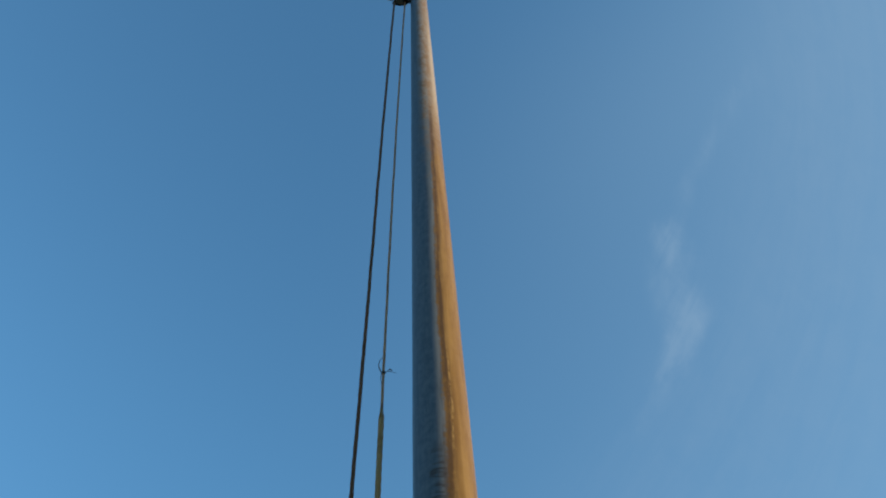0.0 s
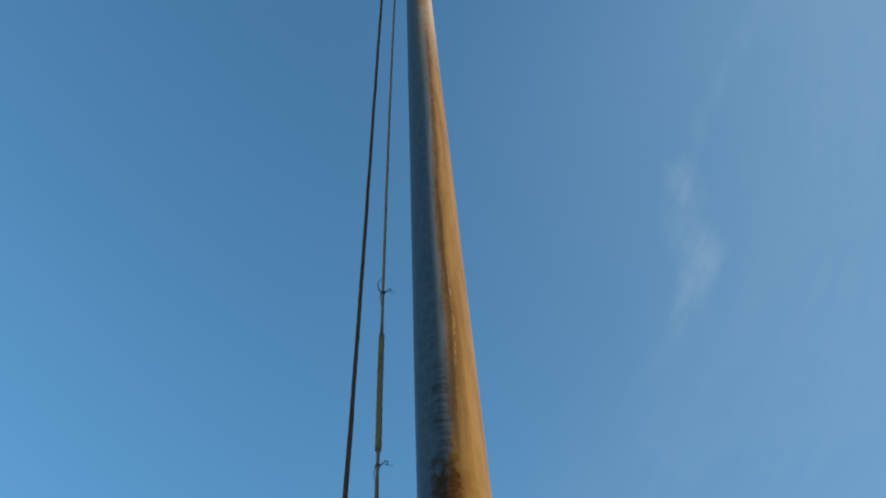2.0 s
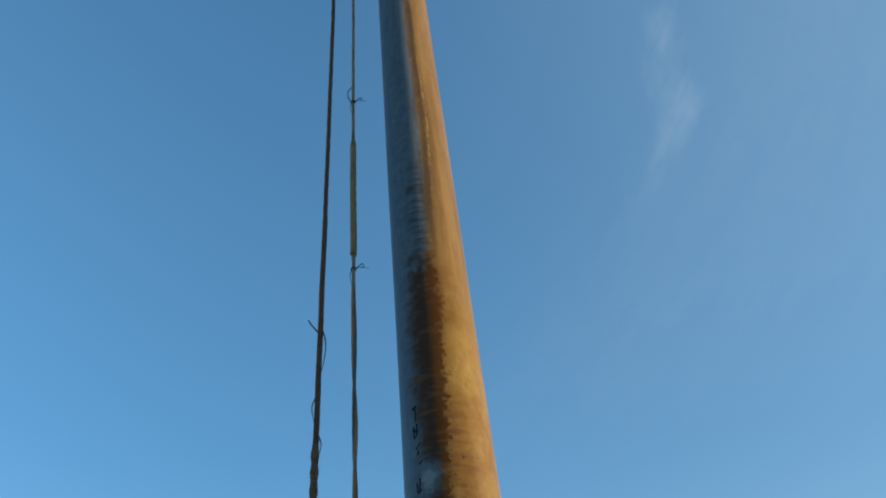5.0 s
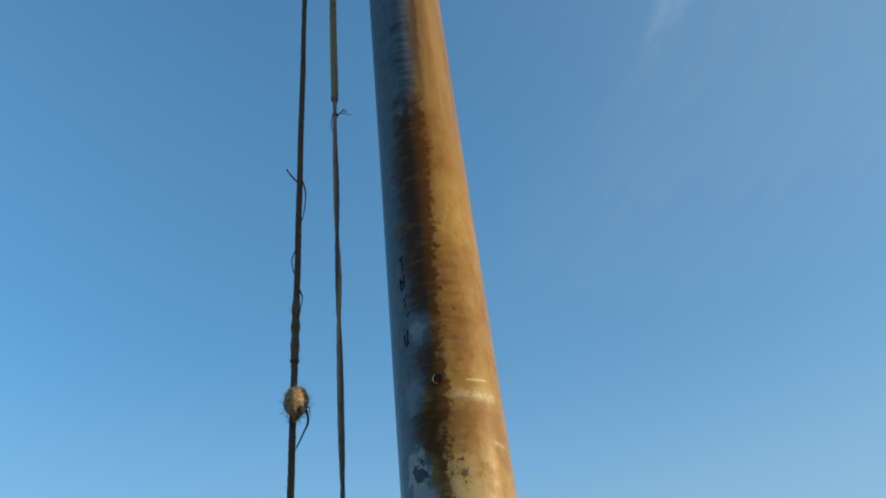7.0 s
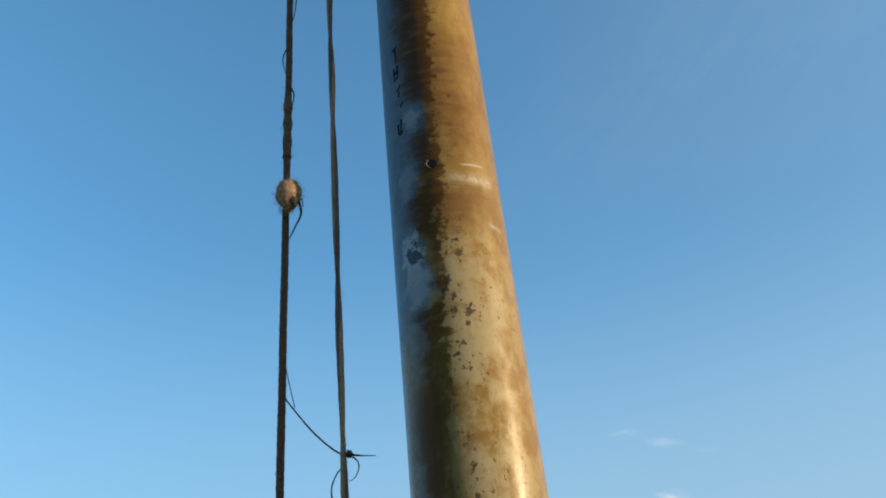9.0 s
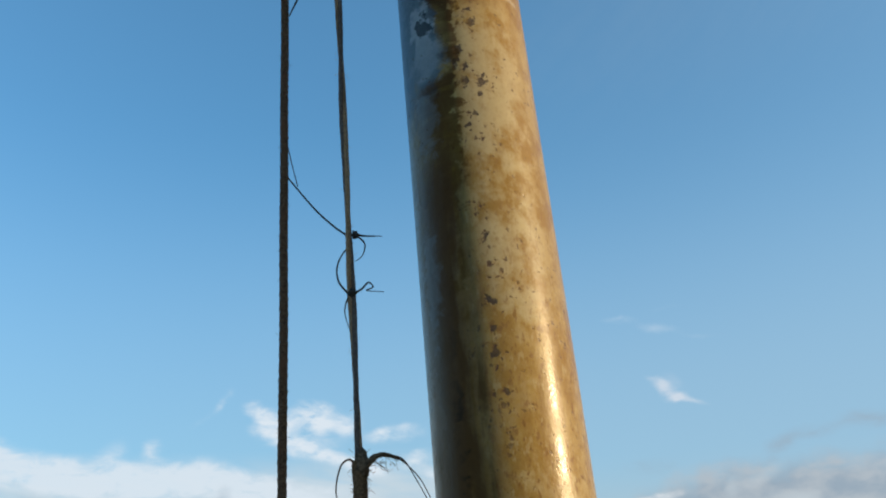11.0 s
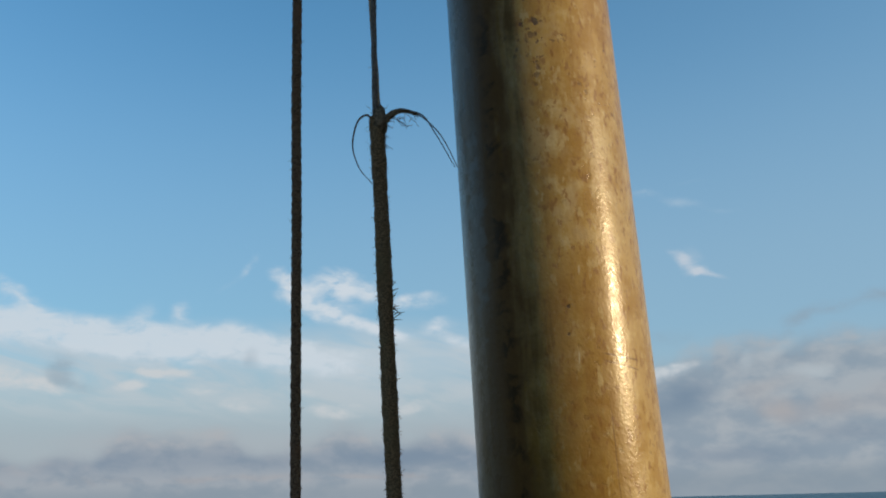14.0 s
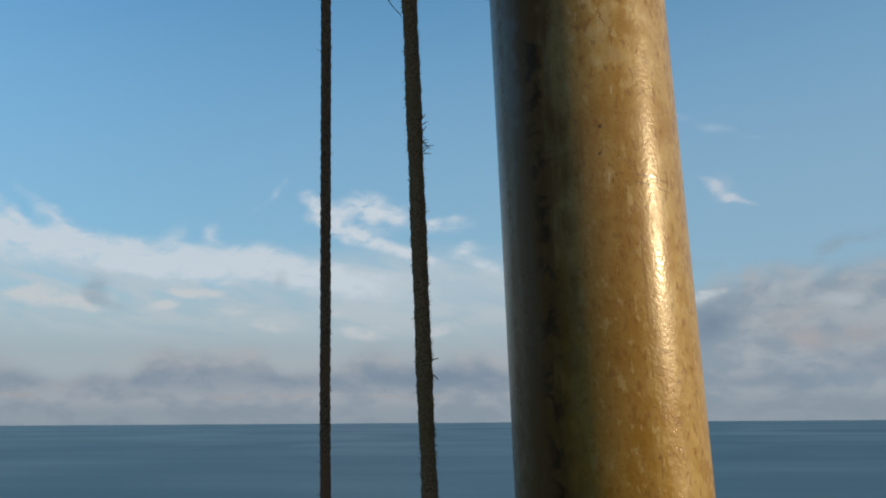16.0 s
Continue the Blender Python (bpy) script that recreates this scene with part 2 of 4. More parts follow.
col = g.mix(g.mul(sheet, 0.10), col, tone(0.36, 0.48, 0.60))
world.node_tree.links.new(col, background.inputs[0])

sun = new("sun", bpy.data.lights.new("sun", "SUN"))
sun.data.energy, sun.data.angle, sun.data.color = 4.4, radians(0.6), (1.0, 0.75, 0.44)
a, e = radians(SUN_AZ), radians(SUN_EL)
sun.matrix_world = look((math.sin(a) * math.cos(e), math.cos(a) * math.cos(e), math.sin(e)), (0, 0, 0))

# ---- materials ----
def material(name):
    m = bpy.data.materials.new(name)
    m.use_nodes = True
    return m, Nodes(m.node_tree), m.node_tree.nodes["Principled BSDF"]


def weathered_pole():
    """Glass-fibre pole: chalky grey paint high up on one side, golden resin below, brown and black stains.
    The UV map holds the angle round the pole in radians (0 faces the viewer, positive to the right) and the height in metres."""
    m, n, p = material("weathered_pole")
    uv = n.node("ShaderNodeUVMap", uv_map="round_and_up")
    s = n.node("ShaderNodeSeparateXYZ")
    n.tree.links.new(uv.outputs[0], s.inputs[0])
    th, z = s.outputs[0], s.outputs[1]
    arc = n.mul(th, 0.06)
    place = n.vec(arc, z)

    def noise_at(scale, across=1.0, up=1.0, seed=0.0, detail=4.0, rough=0.6, bend=0.3):
        return n.noise(n.vec(n.mul(arc, across), n.mul(z, up), seed), scale, detail, rough, bend)

    big, mid, grain = noise_at(14.0), noise_at(60.0), noise_at(320.0, detail=3.0)
    rings = noise_at(1.0, 16.0, 105.0, bend=0.5)
    drip = noise_at(1.0, 95.0, 9.0, 4.0, 5.0, 0.65)
    silk = noise_at(1.0, 60.0, 5.0, 6.0, bend=0.4)
    mist = noise_at(52.0, 1.0, 0.55, 2.0, 5.0, 0.65, 0.1)
    cloudy = noise_at(30.0, 1.0, 0.7, 8.0, 5.0, 0.62, 0.4)

    def off(v, k):
        """A noise about zero, of strength k."""
        return n.mul(n.sub(v, 0.5), k)

    def sum_of(*v):
        out = v[0]
        for w in v[1:]:
            out = n.add(out, w)
        return out

    def bent_line(points):
        """A broken line over the height: pairs of height and value."""
        out = points[0][1]
        for (z0, v0), (z1, v1) in zip(points, points[1:]):
            r = n.node("ShaderNodeMapRange")
            for i, w in enumerate((z, z0, z1, 0.0, v1 - v0)):
                n.plug(r.inputs[i], w)
            out = n.add(r.outputs[0], out)
        return out

    def spot(t0, z0, wt, wz, ragged=0.8, soft=0.35, noise_in=None):
        """A patch with a torn border."""
        d = n.math("SQRT", n.add(n.math("POWER", n.math("DIVIDE", n.sub(th, t0), wt), 2.0), n.math("POWER", n.math("DIVIDE", n.sub(z, z0), wz), 2.0)))
        return n.step(n.add(d, off(noise_in or mid, ragged * 4)), 1.0 + soft, 1.0 - soft)

    # golden resin, paler and chalkier round two metres, streaked brown lower down
    gold = n.mix(n.step(n.add(n.mul(mist, 0.4), n.add(n.mul(cloudy, 0.3), n.mul(mid, 0.3))), 0.43, 0.57), (0.305, 0.168, 0.022), (0.395, 0.250, 0.054))
    # chalk patches, faded out towards the left to keep the painted shade dark
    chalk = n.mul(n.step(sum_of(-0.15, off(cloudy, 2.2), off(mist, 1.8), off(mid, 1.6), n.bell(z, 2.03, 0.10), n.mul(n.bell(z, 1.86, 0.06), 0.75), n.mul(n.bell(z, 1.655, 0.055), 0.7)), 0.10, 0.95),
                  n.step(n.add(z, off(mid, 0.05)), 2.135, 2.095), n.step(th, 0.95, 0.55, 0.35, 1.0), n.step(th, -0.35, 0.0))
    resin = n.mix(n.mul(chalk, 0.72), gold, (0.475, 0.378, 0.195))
    tan_run = n.mul(n.step(n.add(n.mul(drip, 0.55), n.mul(mist, 0.45)), 0.44, 0.60), n.step(z, 1.95, 1.62, 0.14, 0.50))
    resin = n.mix(tan_run, resin, (0.235, 0.112, 0.014))
    honey = n.mul(n.bell(th, n.add(0.10, off(silk, 0.5)), 0.30), n.step(n.add(z, off(cloudy, 0.10)), 1.60, 1.45), n.step(silk, 0.34, 0.60, 0.35, 1.0))
    resin = n.mix(n.mul(honey, 0.55), resin, (0.205, 0.098, 0.014))
    # paler right side round the highlight, sunlit look put into the colour
    sunlit_cream = n.mul(n.step(n.add(th, n.add(off(cloudy, 0.7), off(mid, 0.4))), 0.42, 0.80), n.step(z, 1.80, 1.60), n.step(mist, 0.38, 0.58, 0.45, 1.0))
    resin = n.mix(n.mul(sunlit_cream, 0.42), resin, (0.47, 0.345, 0.150))
    flecks = n.mul(n.step(n.noise(n.vec(arc, n.mul(z, 0.45), 41.0), 210.0, 4.0, 0.65, 0.2), 0.54, 0.64), n.step(z, 2.0, 1.70, 0.2, 0.75))
    resin = n.mix(flecks, resin, (0.200, 0.085, 0.010))
    pale_flecks = n.mul(n.step(n.noise(n.vec(arc, n.mul(z, 0.40), 47.0), 150.0, 4.0, 0.65, 0.2), 0.55, 0.66), n.step(z, 2.05, 1.75, 0.2, 0.55))
    resin = n.mix(pale_flecks, resin, (0.48, 0.36, 0.155))
    upper = n.mix(n.step(n.add(n.mul(silk, 0.75), n.mul(big, 0.25)), 0.36, 0.66), (0.210, 0.112, 0.022), (0.300, 0.180, 0.050))
    resin = n.mix(n.step(z, 2.3, 2.7), resin, upper)
    # brown, ringed weathering beside the mould
    brown = sum_of(n.mul(n.span(n.add(z, off(mid, 0.10)), 2.475, 2.58, 0.04), n.step(n.add(th, off(cloudy, 0.6)), 0.48, 0.20)),
                   n.mul(n.span(n.add(z, off(mid, 0.10)), 2.215, 2.365, 0.05), n.step(n.add(th, off(cloudy, 0.9)), 1.0, 0.3, 0.35, 1.0)),
                   n.mul(n.span(n.add(z, off(mid, 0.04)), 2.118, 2.172, 0.012), n.step(n.add(th, off(cloudy, 0.8)), 0.95, 0.2, 0.2, 1.0)))
    brown = n.mul(brown, n.step(n.add(n.mul(mid, 0.5), n.mul(rings, 0.5)), 0.34, 0.58, 0.45, 1.0))
    resin = n.mix(n.mul(brown, 0.90), resin, (0.190, 0.080, 0.006))
    tiger = n.mul(n.span(z, 2.12, 2.40, 0.05), n.step(n.add(n.mul(rings, 0.45), n.mul(mid, 0.55)), 0.49, 0.63), n.step(n.add(th, off(cloudy, 0.6)), 0.75, 0.1))
    resin = n.mix(n.mul(tiger, 0.50), resin, (0.090, 0.038, 0.007))
    # chalky paint on the shaded side of the upper pole
    torn = n.add(n.mul(off(big, 0.5), n.step(z, 2.6, 2.9, 1.0, 0.3)), n.add(n.mul(off(mid, 0.60), n.step(z, 2.6, 2.9, 1.0, 0.55)), n.mul(off(drip, 0.24), n.step(z, 2.6, 2.9))))
    border = bent_line(((1.95, -0.95), (2.06, -0.45), (2.16, -0.52), (2.20, -0.30), (2.62, -0.05), (2.75, 0.05), (2.96, 0.07), (3.126, 0.0), (3.32, 0.05), (3.5, 0.14), (3.9, 0.22), (4.4, 0.24)))
    paint_mask = n.mul(n.step(n.sub(n.add(border, torn), th), -0.05, 0.10), n.step(n.add(z, n.add(off(cloudy, 0.22), off(mid, 0.06))), 1.96, 2.06))
    paint = n.mix(n.step(n.add(n.mul(mid, 0.6), n.mul(drip, 0.4)), 0.36, 0.64), (0.074, 0.104, 0.128), (0.122, 0.154, 0.178))
    # sunlight grazing the paint beside its border, put in as a paler colour
    sunlit_edge = n.mul(n.bell(n.sub(n.add(border, torn), th), 0.13, 0.12), n.span(z, 2.62, 3.7, 0.2), n.step(drip, 0.35, 0.6, 0.3, 1.0))
    paint = n.mix(n.mul(sunlit_edge, 0.5), paint, (0.27, 0.265, 0.255))
    pits = n.mul(n.step(n.noise(n.vec(n.mul(arc, 1.4), z, 12.0), 85.0, 4.0, 0.65), 0.66, 0.72), n.step(n.add(z, 0.0), 3.6, 2.0, 0.25, 1.0))
    paint = n.mix(n.mul(pits, 0.8), paint, (0.030, 0.034, 0.036))
    col = n.mix(paint_mask, resin, paint)
    # bare beige gelcoat near the head, mottled with rust-brown
    bare = n.mix(n.step(n.add(n.mul(mid, 0.4), n.mul(cloudy, 0.6)), 0.42, 0.60), (0.300, 0.265, 0.220), (0.245, 0.150, 0.070))
    # right edge painted paler for the sun that falls on it
    bare = n.mix(n.mul(n.step(n.add(th, off(mid, 0.8)), 0.45, 0.85), n.span(z, 4.0, 4.7, 0.25), 0.75), bare, (0.52, 0.46, 0.37))
    head = n.mul(n.step(n.add(z, off(cloudy, 0.9)), 3.65, 4.25), n.step(n.add(th, n.mul(torn, 0.6)), -0.75, -0.15), 0.85)
    col = n.mix(head, col, bare)
    # brown run along the border of the paint
    run_at = bent_line(((2.62, 0.10), (2.75, 0.12), (2.885, 0.24), (2.96, 0.19), (3.126, 0.14), (3.32, 0.16), (3.5, 0.26), (4.1, 0.30)))
    run = n.mul(n.bell(th, n.add(run_at, off(drip, 0.35)), n.step(z, 2.75, 3.05, 0.21, 0.12)), n.span(z, 2.64, 4.05, 0.10), n.step(n.add(n.mul(drip, 0.6), n.mul(mid, 0.4)), 0.36, 0.52, 0.40, 1.0))
    col = n.mix(n.mul(run, 0.93), col, (0.088, 0.045, 0.014))
    cord = n.mul(n.bell(th, n.add(n.add(run_at, 0.10), off(drip, 0.25)), 0.035), n.span(z, 2.80, 3.05, 0.03), n.step(mid, 0.40, 0.55))
    col = n.mix(n.mul(cord, 0.75), col, (0.42, 0.27, 0.085))
    # dark mould band, ragged in rings; below 2.06 m its colour paints shade
    ringed = n.add(off(rings, 0.65), off(n.noise(place, 34.0, 4.0, 0.62, 0.2), 0.75))
    fray = n.add(off(mid, 0.75), off(noise_at(150.0, detail=3.0), 0.45))
    left = bent_line(((1.30, -0.95), (1.55, -0.80), (1.85, -0.86), (2.03, -0.92), (2.05, -0.40), (2.095, -0.42), (2.12, -0.66), (2.144, -0.78), (2.186, -0.58), (2.235, -0.62), (2.252, -0.30), (2.272, -0.34), (2.287, -0.66), (2.36, -0.74), (2.44, -0.76), (2.55, -0.70), (2.60, -0.74)))
    right = bent_line(((1.86, -0.50), (1.95, -0.26), (2.016, -0.23), (2.045, -0.22), (2.073, -0.14), (2.097, -0.15), (2.135, -0.22), (2.165, -0.04), (2.2, -0.08), (2.27, -0.09), (2.345, 0.0), (2.426, 0.05), (2.515, 0.10), (2.58, 0.13), (2.61, 0.04)))
    inside = n.mul(n.step(n.sub(n.add(th, ringed), left), -0.20, 0.30), n.step(n.sub(right, n.add(th, fray)), -0.06, 0.07))
    band = n.mul(inside, n.span(n.add(z, n.add(off(mid, 0.16), n.add(off(rings, 0.08), off(cloudy, 0.10)))), 1.88, 2.60, 0.035))
    mould_shade = n.mix(n.step(n.add(n.mul(rings, 0.6), n.mul(cloudy, 0.4)), 0.50, 0.66), (0.078, 0.034, 0.012), (0.148, 0.070, 0.027))
    col = n.mix(n.mul(band, n.step(n.add(n.mul(rings, 0.7), n.mul(mid, 0.3)), 0.26, 0.46, 0.60, 1.0), n.step(z, 2.06, 1.93, 0.90, 0.66)), col, mould_shade)
    rust = n.mul(n.bell(n.sub(right, th), 0.12, 0.14), n.span(z, 2.36, 2.60, 0.04), 0.55)
    col = n.mix(rust, col, (0.115, 0.048, 0.012))
    film = n.mul(n.span(n.add(th, ringed), -0.42, 0.02, 0.12), n.span(n.add(z, off(rings, 0.03)), 2.60, 2.80, 0.03), n.step(n.add(n.mul(rings, 0.75), n.mul(mid, 0.25)), 0.44, 0.60))
    col = n.mix(n.mul(film, 0.78), col, (0.058, 0.042, 0.030))
    # streaky grime down the left of the lower pole, with shade painted over it
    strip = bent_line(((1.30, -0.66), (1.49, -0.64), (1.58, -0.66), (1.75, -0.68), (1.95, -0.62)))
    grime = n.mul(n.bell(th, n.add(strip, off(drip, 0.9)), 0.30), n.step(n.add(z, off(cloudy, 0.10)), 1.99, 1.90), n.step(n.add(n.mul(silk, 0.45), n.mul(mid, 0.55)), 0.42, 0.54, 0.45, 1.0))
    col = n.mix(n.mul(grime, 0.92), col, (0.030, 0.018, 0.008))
    # red-brown tint where sunlight runs out, so the painted shade begins softly
    terminator_amber = n.mul(n.step(n.add(th, n.add(off(drip, 1.0), off(silk, 0.6))), n.step(z, 1.75, 1.45, -0.05, 0.22), -0.36), n.step(n.add(z, off(cloudy, 0.2)), 2.02, 1.80))
    col = n.mix(n.mul(terminator_amber, 0.62), col, (0.225, 0.098, 0.014))
    # shade of the side turned from the sun, painted in; weaker at the rim
    shade_wash = n.mul(n.step(n.add(th, n.add(off(drip, 1.0), off(cloudy, 0.7))), -0.24, -0.64), n.step(z, 2.06, 1.92))
    col = n.mix(n.mul(shade_wash, n.step(th, -1.30, -0.85, 0.50, 0.88)), col, (0.098, 0.045, 0.016))
    tear = n.mul(n.bell(th, n.add(n.sub(strip, 0.02), off(mid, 0.5)), 0.085), n.step(n.add(z, off(big, 0.2)), 1.86, 1.70), n.step(n.add(n.mul(cloudy, 0.4), n.mul(mid, 0.6)), 0.48, 0.56))
    col = n.mix(n.mul(tear, 0.8), col, (0.030, 0.016, 0.008))
    haze_patch = n.mul(sum_of(spot(-0.80, 2.000, 0.20, 0.030), n.mul(spot(-0.98, 1.86, 0.16, 0.045), 0.8), n.mul(spot(-1.0, 1.60, 0.14, 0.06), 0.5)), 0.36)
    col = n.mix(haze_patch, col, (0.22, 0.245, 0.26))
    # pale scuffs on a ring, nicks and score marks
    scuff = n.mul(n.bell(z, n.add(2.181, off(rings, 0.016)), 0.0062), n.span(th, 0.06, 0.92, 0.10), n.step(n.add(n.mul(mid, 0.7), n.mul(grain, 0.3)), 0.40, 0.54), n.step(th, 0.1, 0.6, 0.45, 1.0))
    nick = n.mul(n.bell(z, n.add(2.194, n.mul(th, 0.008)), 0.0012), n.span(th, 0.30, 0.74, 0.06))
    slant = n.mul(n.bell(z, n.add(2.1315, off(th, -0.004)), 0.0022), n.span(th, 0.72, 1.04, 0.04))
    col = n.mix(n.mul(n.math("MAXIMUM", n.math("MAXIMUM", scuff, nick), n.mul(slant, 0.6)), 0.66), col, (0.62, 0.555, 0.43))
    score = n.mul(n.add(n.bell(z, n.add(1.513, n.mul(th, -0.007)), 0.0007), n.bell(z, n.add(1.5095, n.mul(th, -0.011)), 0.0006)), n.span(th, 0.36, 0.78, 0.05))
    crack = n.mul(n.bell(th, n.add(0.355, off(mid, 0.03)), 0.006), n.span(z, 1.375, 1.475, 0.012), n.step(drip, 0.40, 0.55))
    chip = n.mul(n.bell(th, 0.655, 0.030), n.bell(z, n.add(1.373, off(th, 0.006)), 0.0013))
    col = n.mix(n.mul(n.math("MAXIMUM", n.math("MAXIMUM", score, chip), n.mul(crack, 0.8)), 0.8), col, (0.12, 0.052, 0.018))
    nick2 = n.mul(n.bell(th, n.add(0.08, n.mul(n.sub(z, 1.508), 1.5)), 0.008), n.add(n.span(z, 1.504, 1.511, 0.002), n.span(z, 1.565, 1.570, 0.002)))
    col = n.mix(n.mul(nick2, 0.75), col, (0.56, 0.46, 0.28))
    # arched scar with a dark core, and smears of filler round it
    scar = spot(-0.76, 2.098, 0.24, 0.026, 0.65, 0.2)
    col = n.mix(n.mul(scar, 0.85), col, (0.34, 0.36, 0.375))
    core = spot(-0.70, 2.100, 0.13, 0.011, 0.95, 0.22, n.noise(place, 110.0, 3.0, 0.6))
    col = n.mix(core, col, (0.036, 0.036, 0.036))
    smear = n.math("MAXIMUM", n.mul(spot(-0.72, 2.066, 0.30, 0.020, 0.7, 0.5), 0.85), n.mul(spot(-0.50, 2.262, 0.17, 0.013, 0.9, 0.4), 0.8))
    smear = n.math("MAXIMUM", smear, n.mul(spot(-0.75, 2.184, 0.16, 0.022, 0.9, 0.5), 0.45))
    col = n.mix(smear, col, (0.255, 0.28, 0.295))
    # dark blots where the coat has gone, then specks gathered in a column
    rag = n.noise(place, 170.0, 3.0, 0.6)
    blots = None
    for t0, z0, size in ((0.07, 2.094, 1.0), (0.13, 2.030, 1.45), (-0.09, 2.031, 1.25), (-0.10, 2.046, 1.0), (-0.06, 2.126, 0.9), (0.05, 2.107, 0.9), (-0.17, 2.064, 1.1), (0.09, 2.018, 0.7), (-0.22, 2.052, 1.2),
                         (0.24, 2.284, 0.8), (-0.13, 1.988, 0.8), (-0.02, 1.999, 0.6), (-0.07, 1.884, 0.7), (-0.13, 1.826, 1.15), (-0.10, 1.803, 0.8), (-0.13, 1.783, 1.2), (-0.05, 1.752, 0.7), (0.02, 1.542, 0.32), (0.0, 1.524, 0.30)):
        b = spot(t0, z0, 0.050 * size, 0.0036 * size, 1.5, 0.3, rag)
        blots = b if blots is None else n.math("MAXIMUM", blots, b)
    v = n.node("ShaderNodeTexVoronoi", feature="F1")
    n.plug(v.inputs["Vector"], n.vec(n.add(n.mul(arc, 1.3), off(grain, 0.012)), n.add(z, off(rag, 0.010))))
    v.inputs["Scale"].default_value = 190.0
    vs = n.node("ShaderNodeSeparateColor")
    n.plug(vs.inputs[0], v.outputs["Color"])
    column = n.mul(n.bell(th, n.add(-0.05, n.mul(n.sub(z, 1.95), 0.30)), 0.16), n.span(z, 1.62, 2.12, 0.08))
    worth = n.mul(vs.outputs[1], vs.outputs[1])
    specks = n.mul(n.math("LESS_THAN", vs.outputs[0], n.add(n.step(cloudy, 0.43, 0.58, 0.14, 0.42), n.mul(column, 0.40))), n.step(v.outputs["Distance"], n.add(0.22, n.mul(worth, n.add(0.26, n.mul(column, 0.20)))), n.add(0.06, n.mul(worth, 0.20))), n.step(z, 2.20, 2.05), n.step(z, 1.62, 1.78, 0.40, 1.0))
    col = n.mix(n.mul(specks, n.step(column, 0.1, 0.6, 0.75, 0.95)), col, (0.098, 0.042, 0.010))
    col = n.mix(n.mul(blots, n.step(mid, 0.3, 0.6, 0.65, 0.95)), col, (0.062, 0.032, 0.011))
    col = n.mix(n.mul(n.step(grain, 0.45, 0.75), n.step(z, 2.2, 2.6, 0.30, 0.12)), col, (0.72, 0.66, 0.60), "MULTIPLY")
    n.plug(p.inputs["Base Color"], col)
    dull = n.math("MAXIMUM", paint_mask, band)
    n.plug(p.inputs["Roughness"], n.add(n.add(n.step(mid, 0.3, 0.7, 0.30, 0.42), n.mul(chalk, 0.06)), n.mul(dull, 0.08)))
    # gloss taken off the painted shade, grime and band, kept at the left rim
    matte = n.mul(n.math("MAXIMUM", n.math("MAXIMUM", shade_wash, grime), band), n.step(n.add(th, off(drip, 0.5)), -1.12, -0.58))
    n.plug(p.inputs["Specular IOR Level"], n.mul(n.step(z, 2.0, 2.6, 0.24, 0.18), n.sub(1.0, n.mul(matte, 0.85))))
    # worn clear coat with an orange-peel skin
    n.plug(p.inputs["Coat Weight"], n.mul(n.sub(1.0, n.mul(matte, 0.95)), n.step(z, 2.5, 1.9, 0.08, 0.34), n.step(n.add(mid, off(cloudy, 0.6)), 0.30, 0.62, 0.6, 1.0)))
    n.plug(p.inputs["Coat Roughness"], n.step(mist, 0.42, 0.58, 0.20, 0.36))
    peel = n.noise(n.vec(arc, n.mul(z, 0.72), 17.0), 400.0, 1.0, 0.5, 0.2)
    pimples = n.noise(n.vec(arc, n.mul(z, 0.8), 27.0), 620.0, 1.0, 0.5)
    skin = n.add(n.mul(peel, n.step(z, 2.2, 1.5, 0.06, 0.62)), n.mul(pimples, n.step(z, 2.1, 1.5, 0.02, 0.12)))
    relief = n.add(skin, n.add(n.mul(mid, n.step(z, 2.4, 2.8, 0.6, 0.06)), n.mul(rings, n.span(z, 2.1, 2.8, 0.12), 0.5)))
    rise = n.bump(n.sub(n.add(relief, n.mul(paint_mask, 0.25)), n.mul(n.math("MAXIMUM", specks, blots), 0.5)), 0.00030, 0.8)
    n.plug(p.inputs["Normal"], rise)
    n.plug(p.inputs["Coat Normal"], rise)
    return m


def cordage(name, dark, light, fleck, rough=0.9, scale=700.0):
    m, n, p = material(name)
    at = n.node("ShaderNodeTexCoord").outputs["Object"]
    a = n.noise(at, scale, 4.0, 0.6)
    b = n.noise(at, 22.0, 3.0, 0.6)
    col = n.mix(n.step(a, 0.35, 0.65), dark, light)
    col = n.mix(n.step(b, 0.5, 0.68, 0.0, 0.7), col, fleck)
    n.plug(p.inputs["Base Color"], col)
    p.inputs["Roughness"].default_value = rough
    p.inputs["Specular IOR Level"].default_value = 0.2
    n.plug(p.inputs["Normal"], n.bump(a, 0.0006, 0.8))
    return m


def plain(name, c1, c2, scale, rough, metal=0.0, bump=0.0005, spec=0.5):
    m, n, p = material(name)
    a = n.noise(n.node("ShaderNodeTexCoord").outputs["Object"], scale, 4.0, 0.6)
    n.plug(p.inputs["Base Color"], n.mix(n.step(a, 0.35, 0.65), c1, c2))
    p.inputs["Roughness"].default_value, p.inputs["Metallic"].default_value, p.inputs["Specular IOR Level"].default_value = rough, metal, spec
    n.plug(p.inputs["Normal"], n.bump(a, bump, 0.6))
    return m


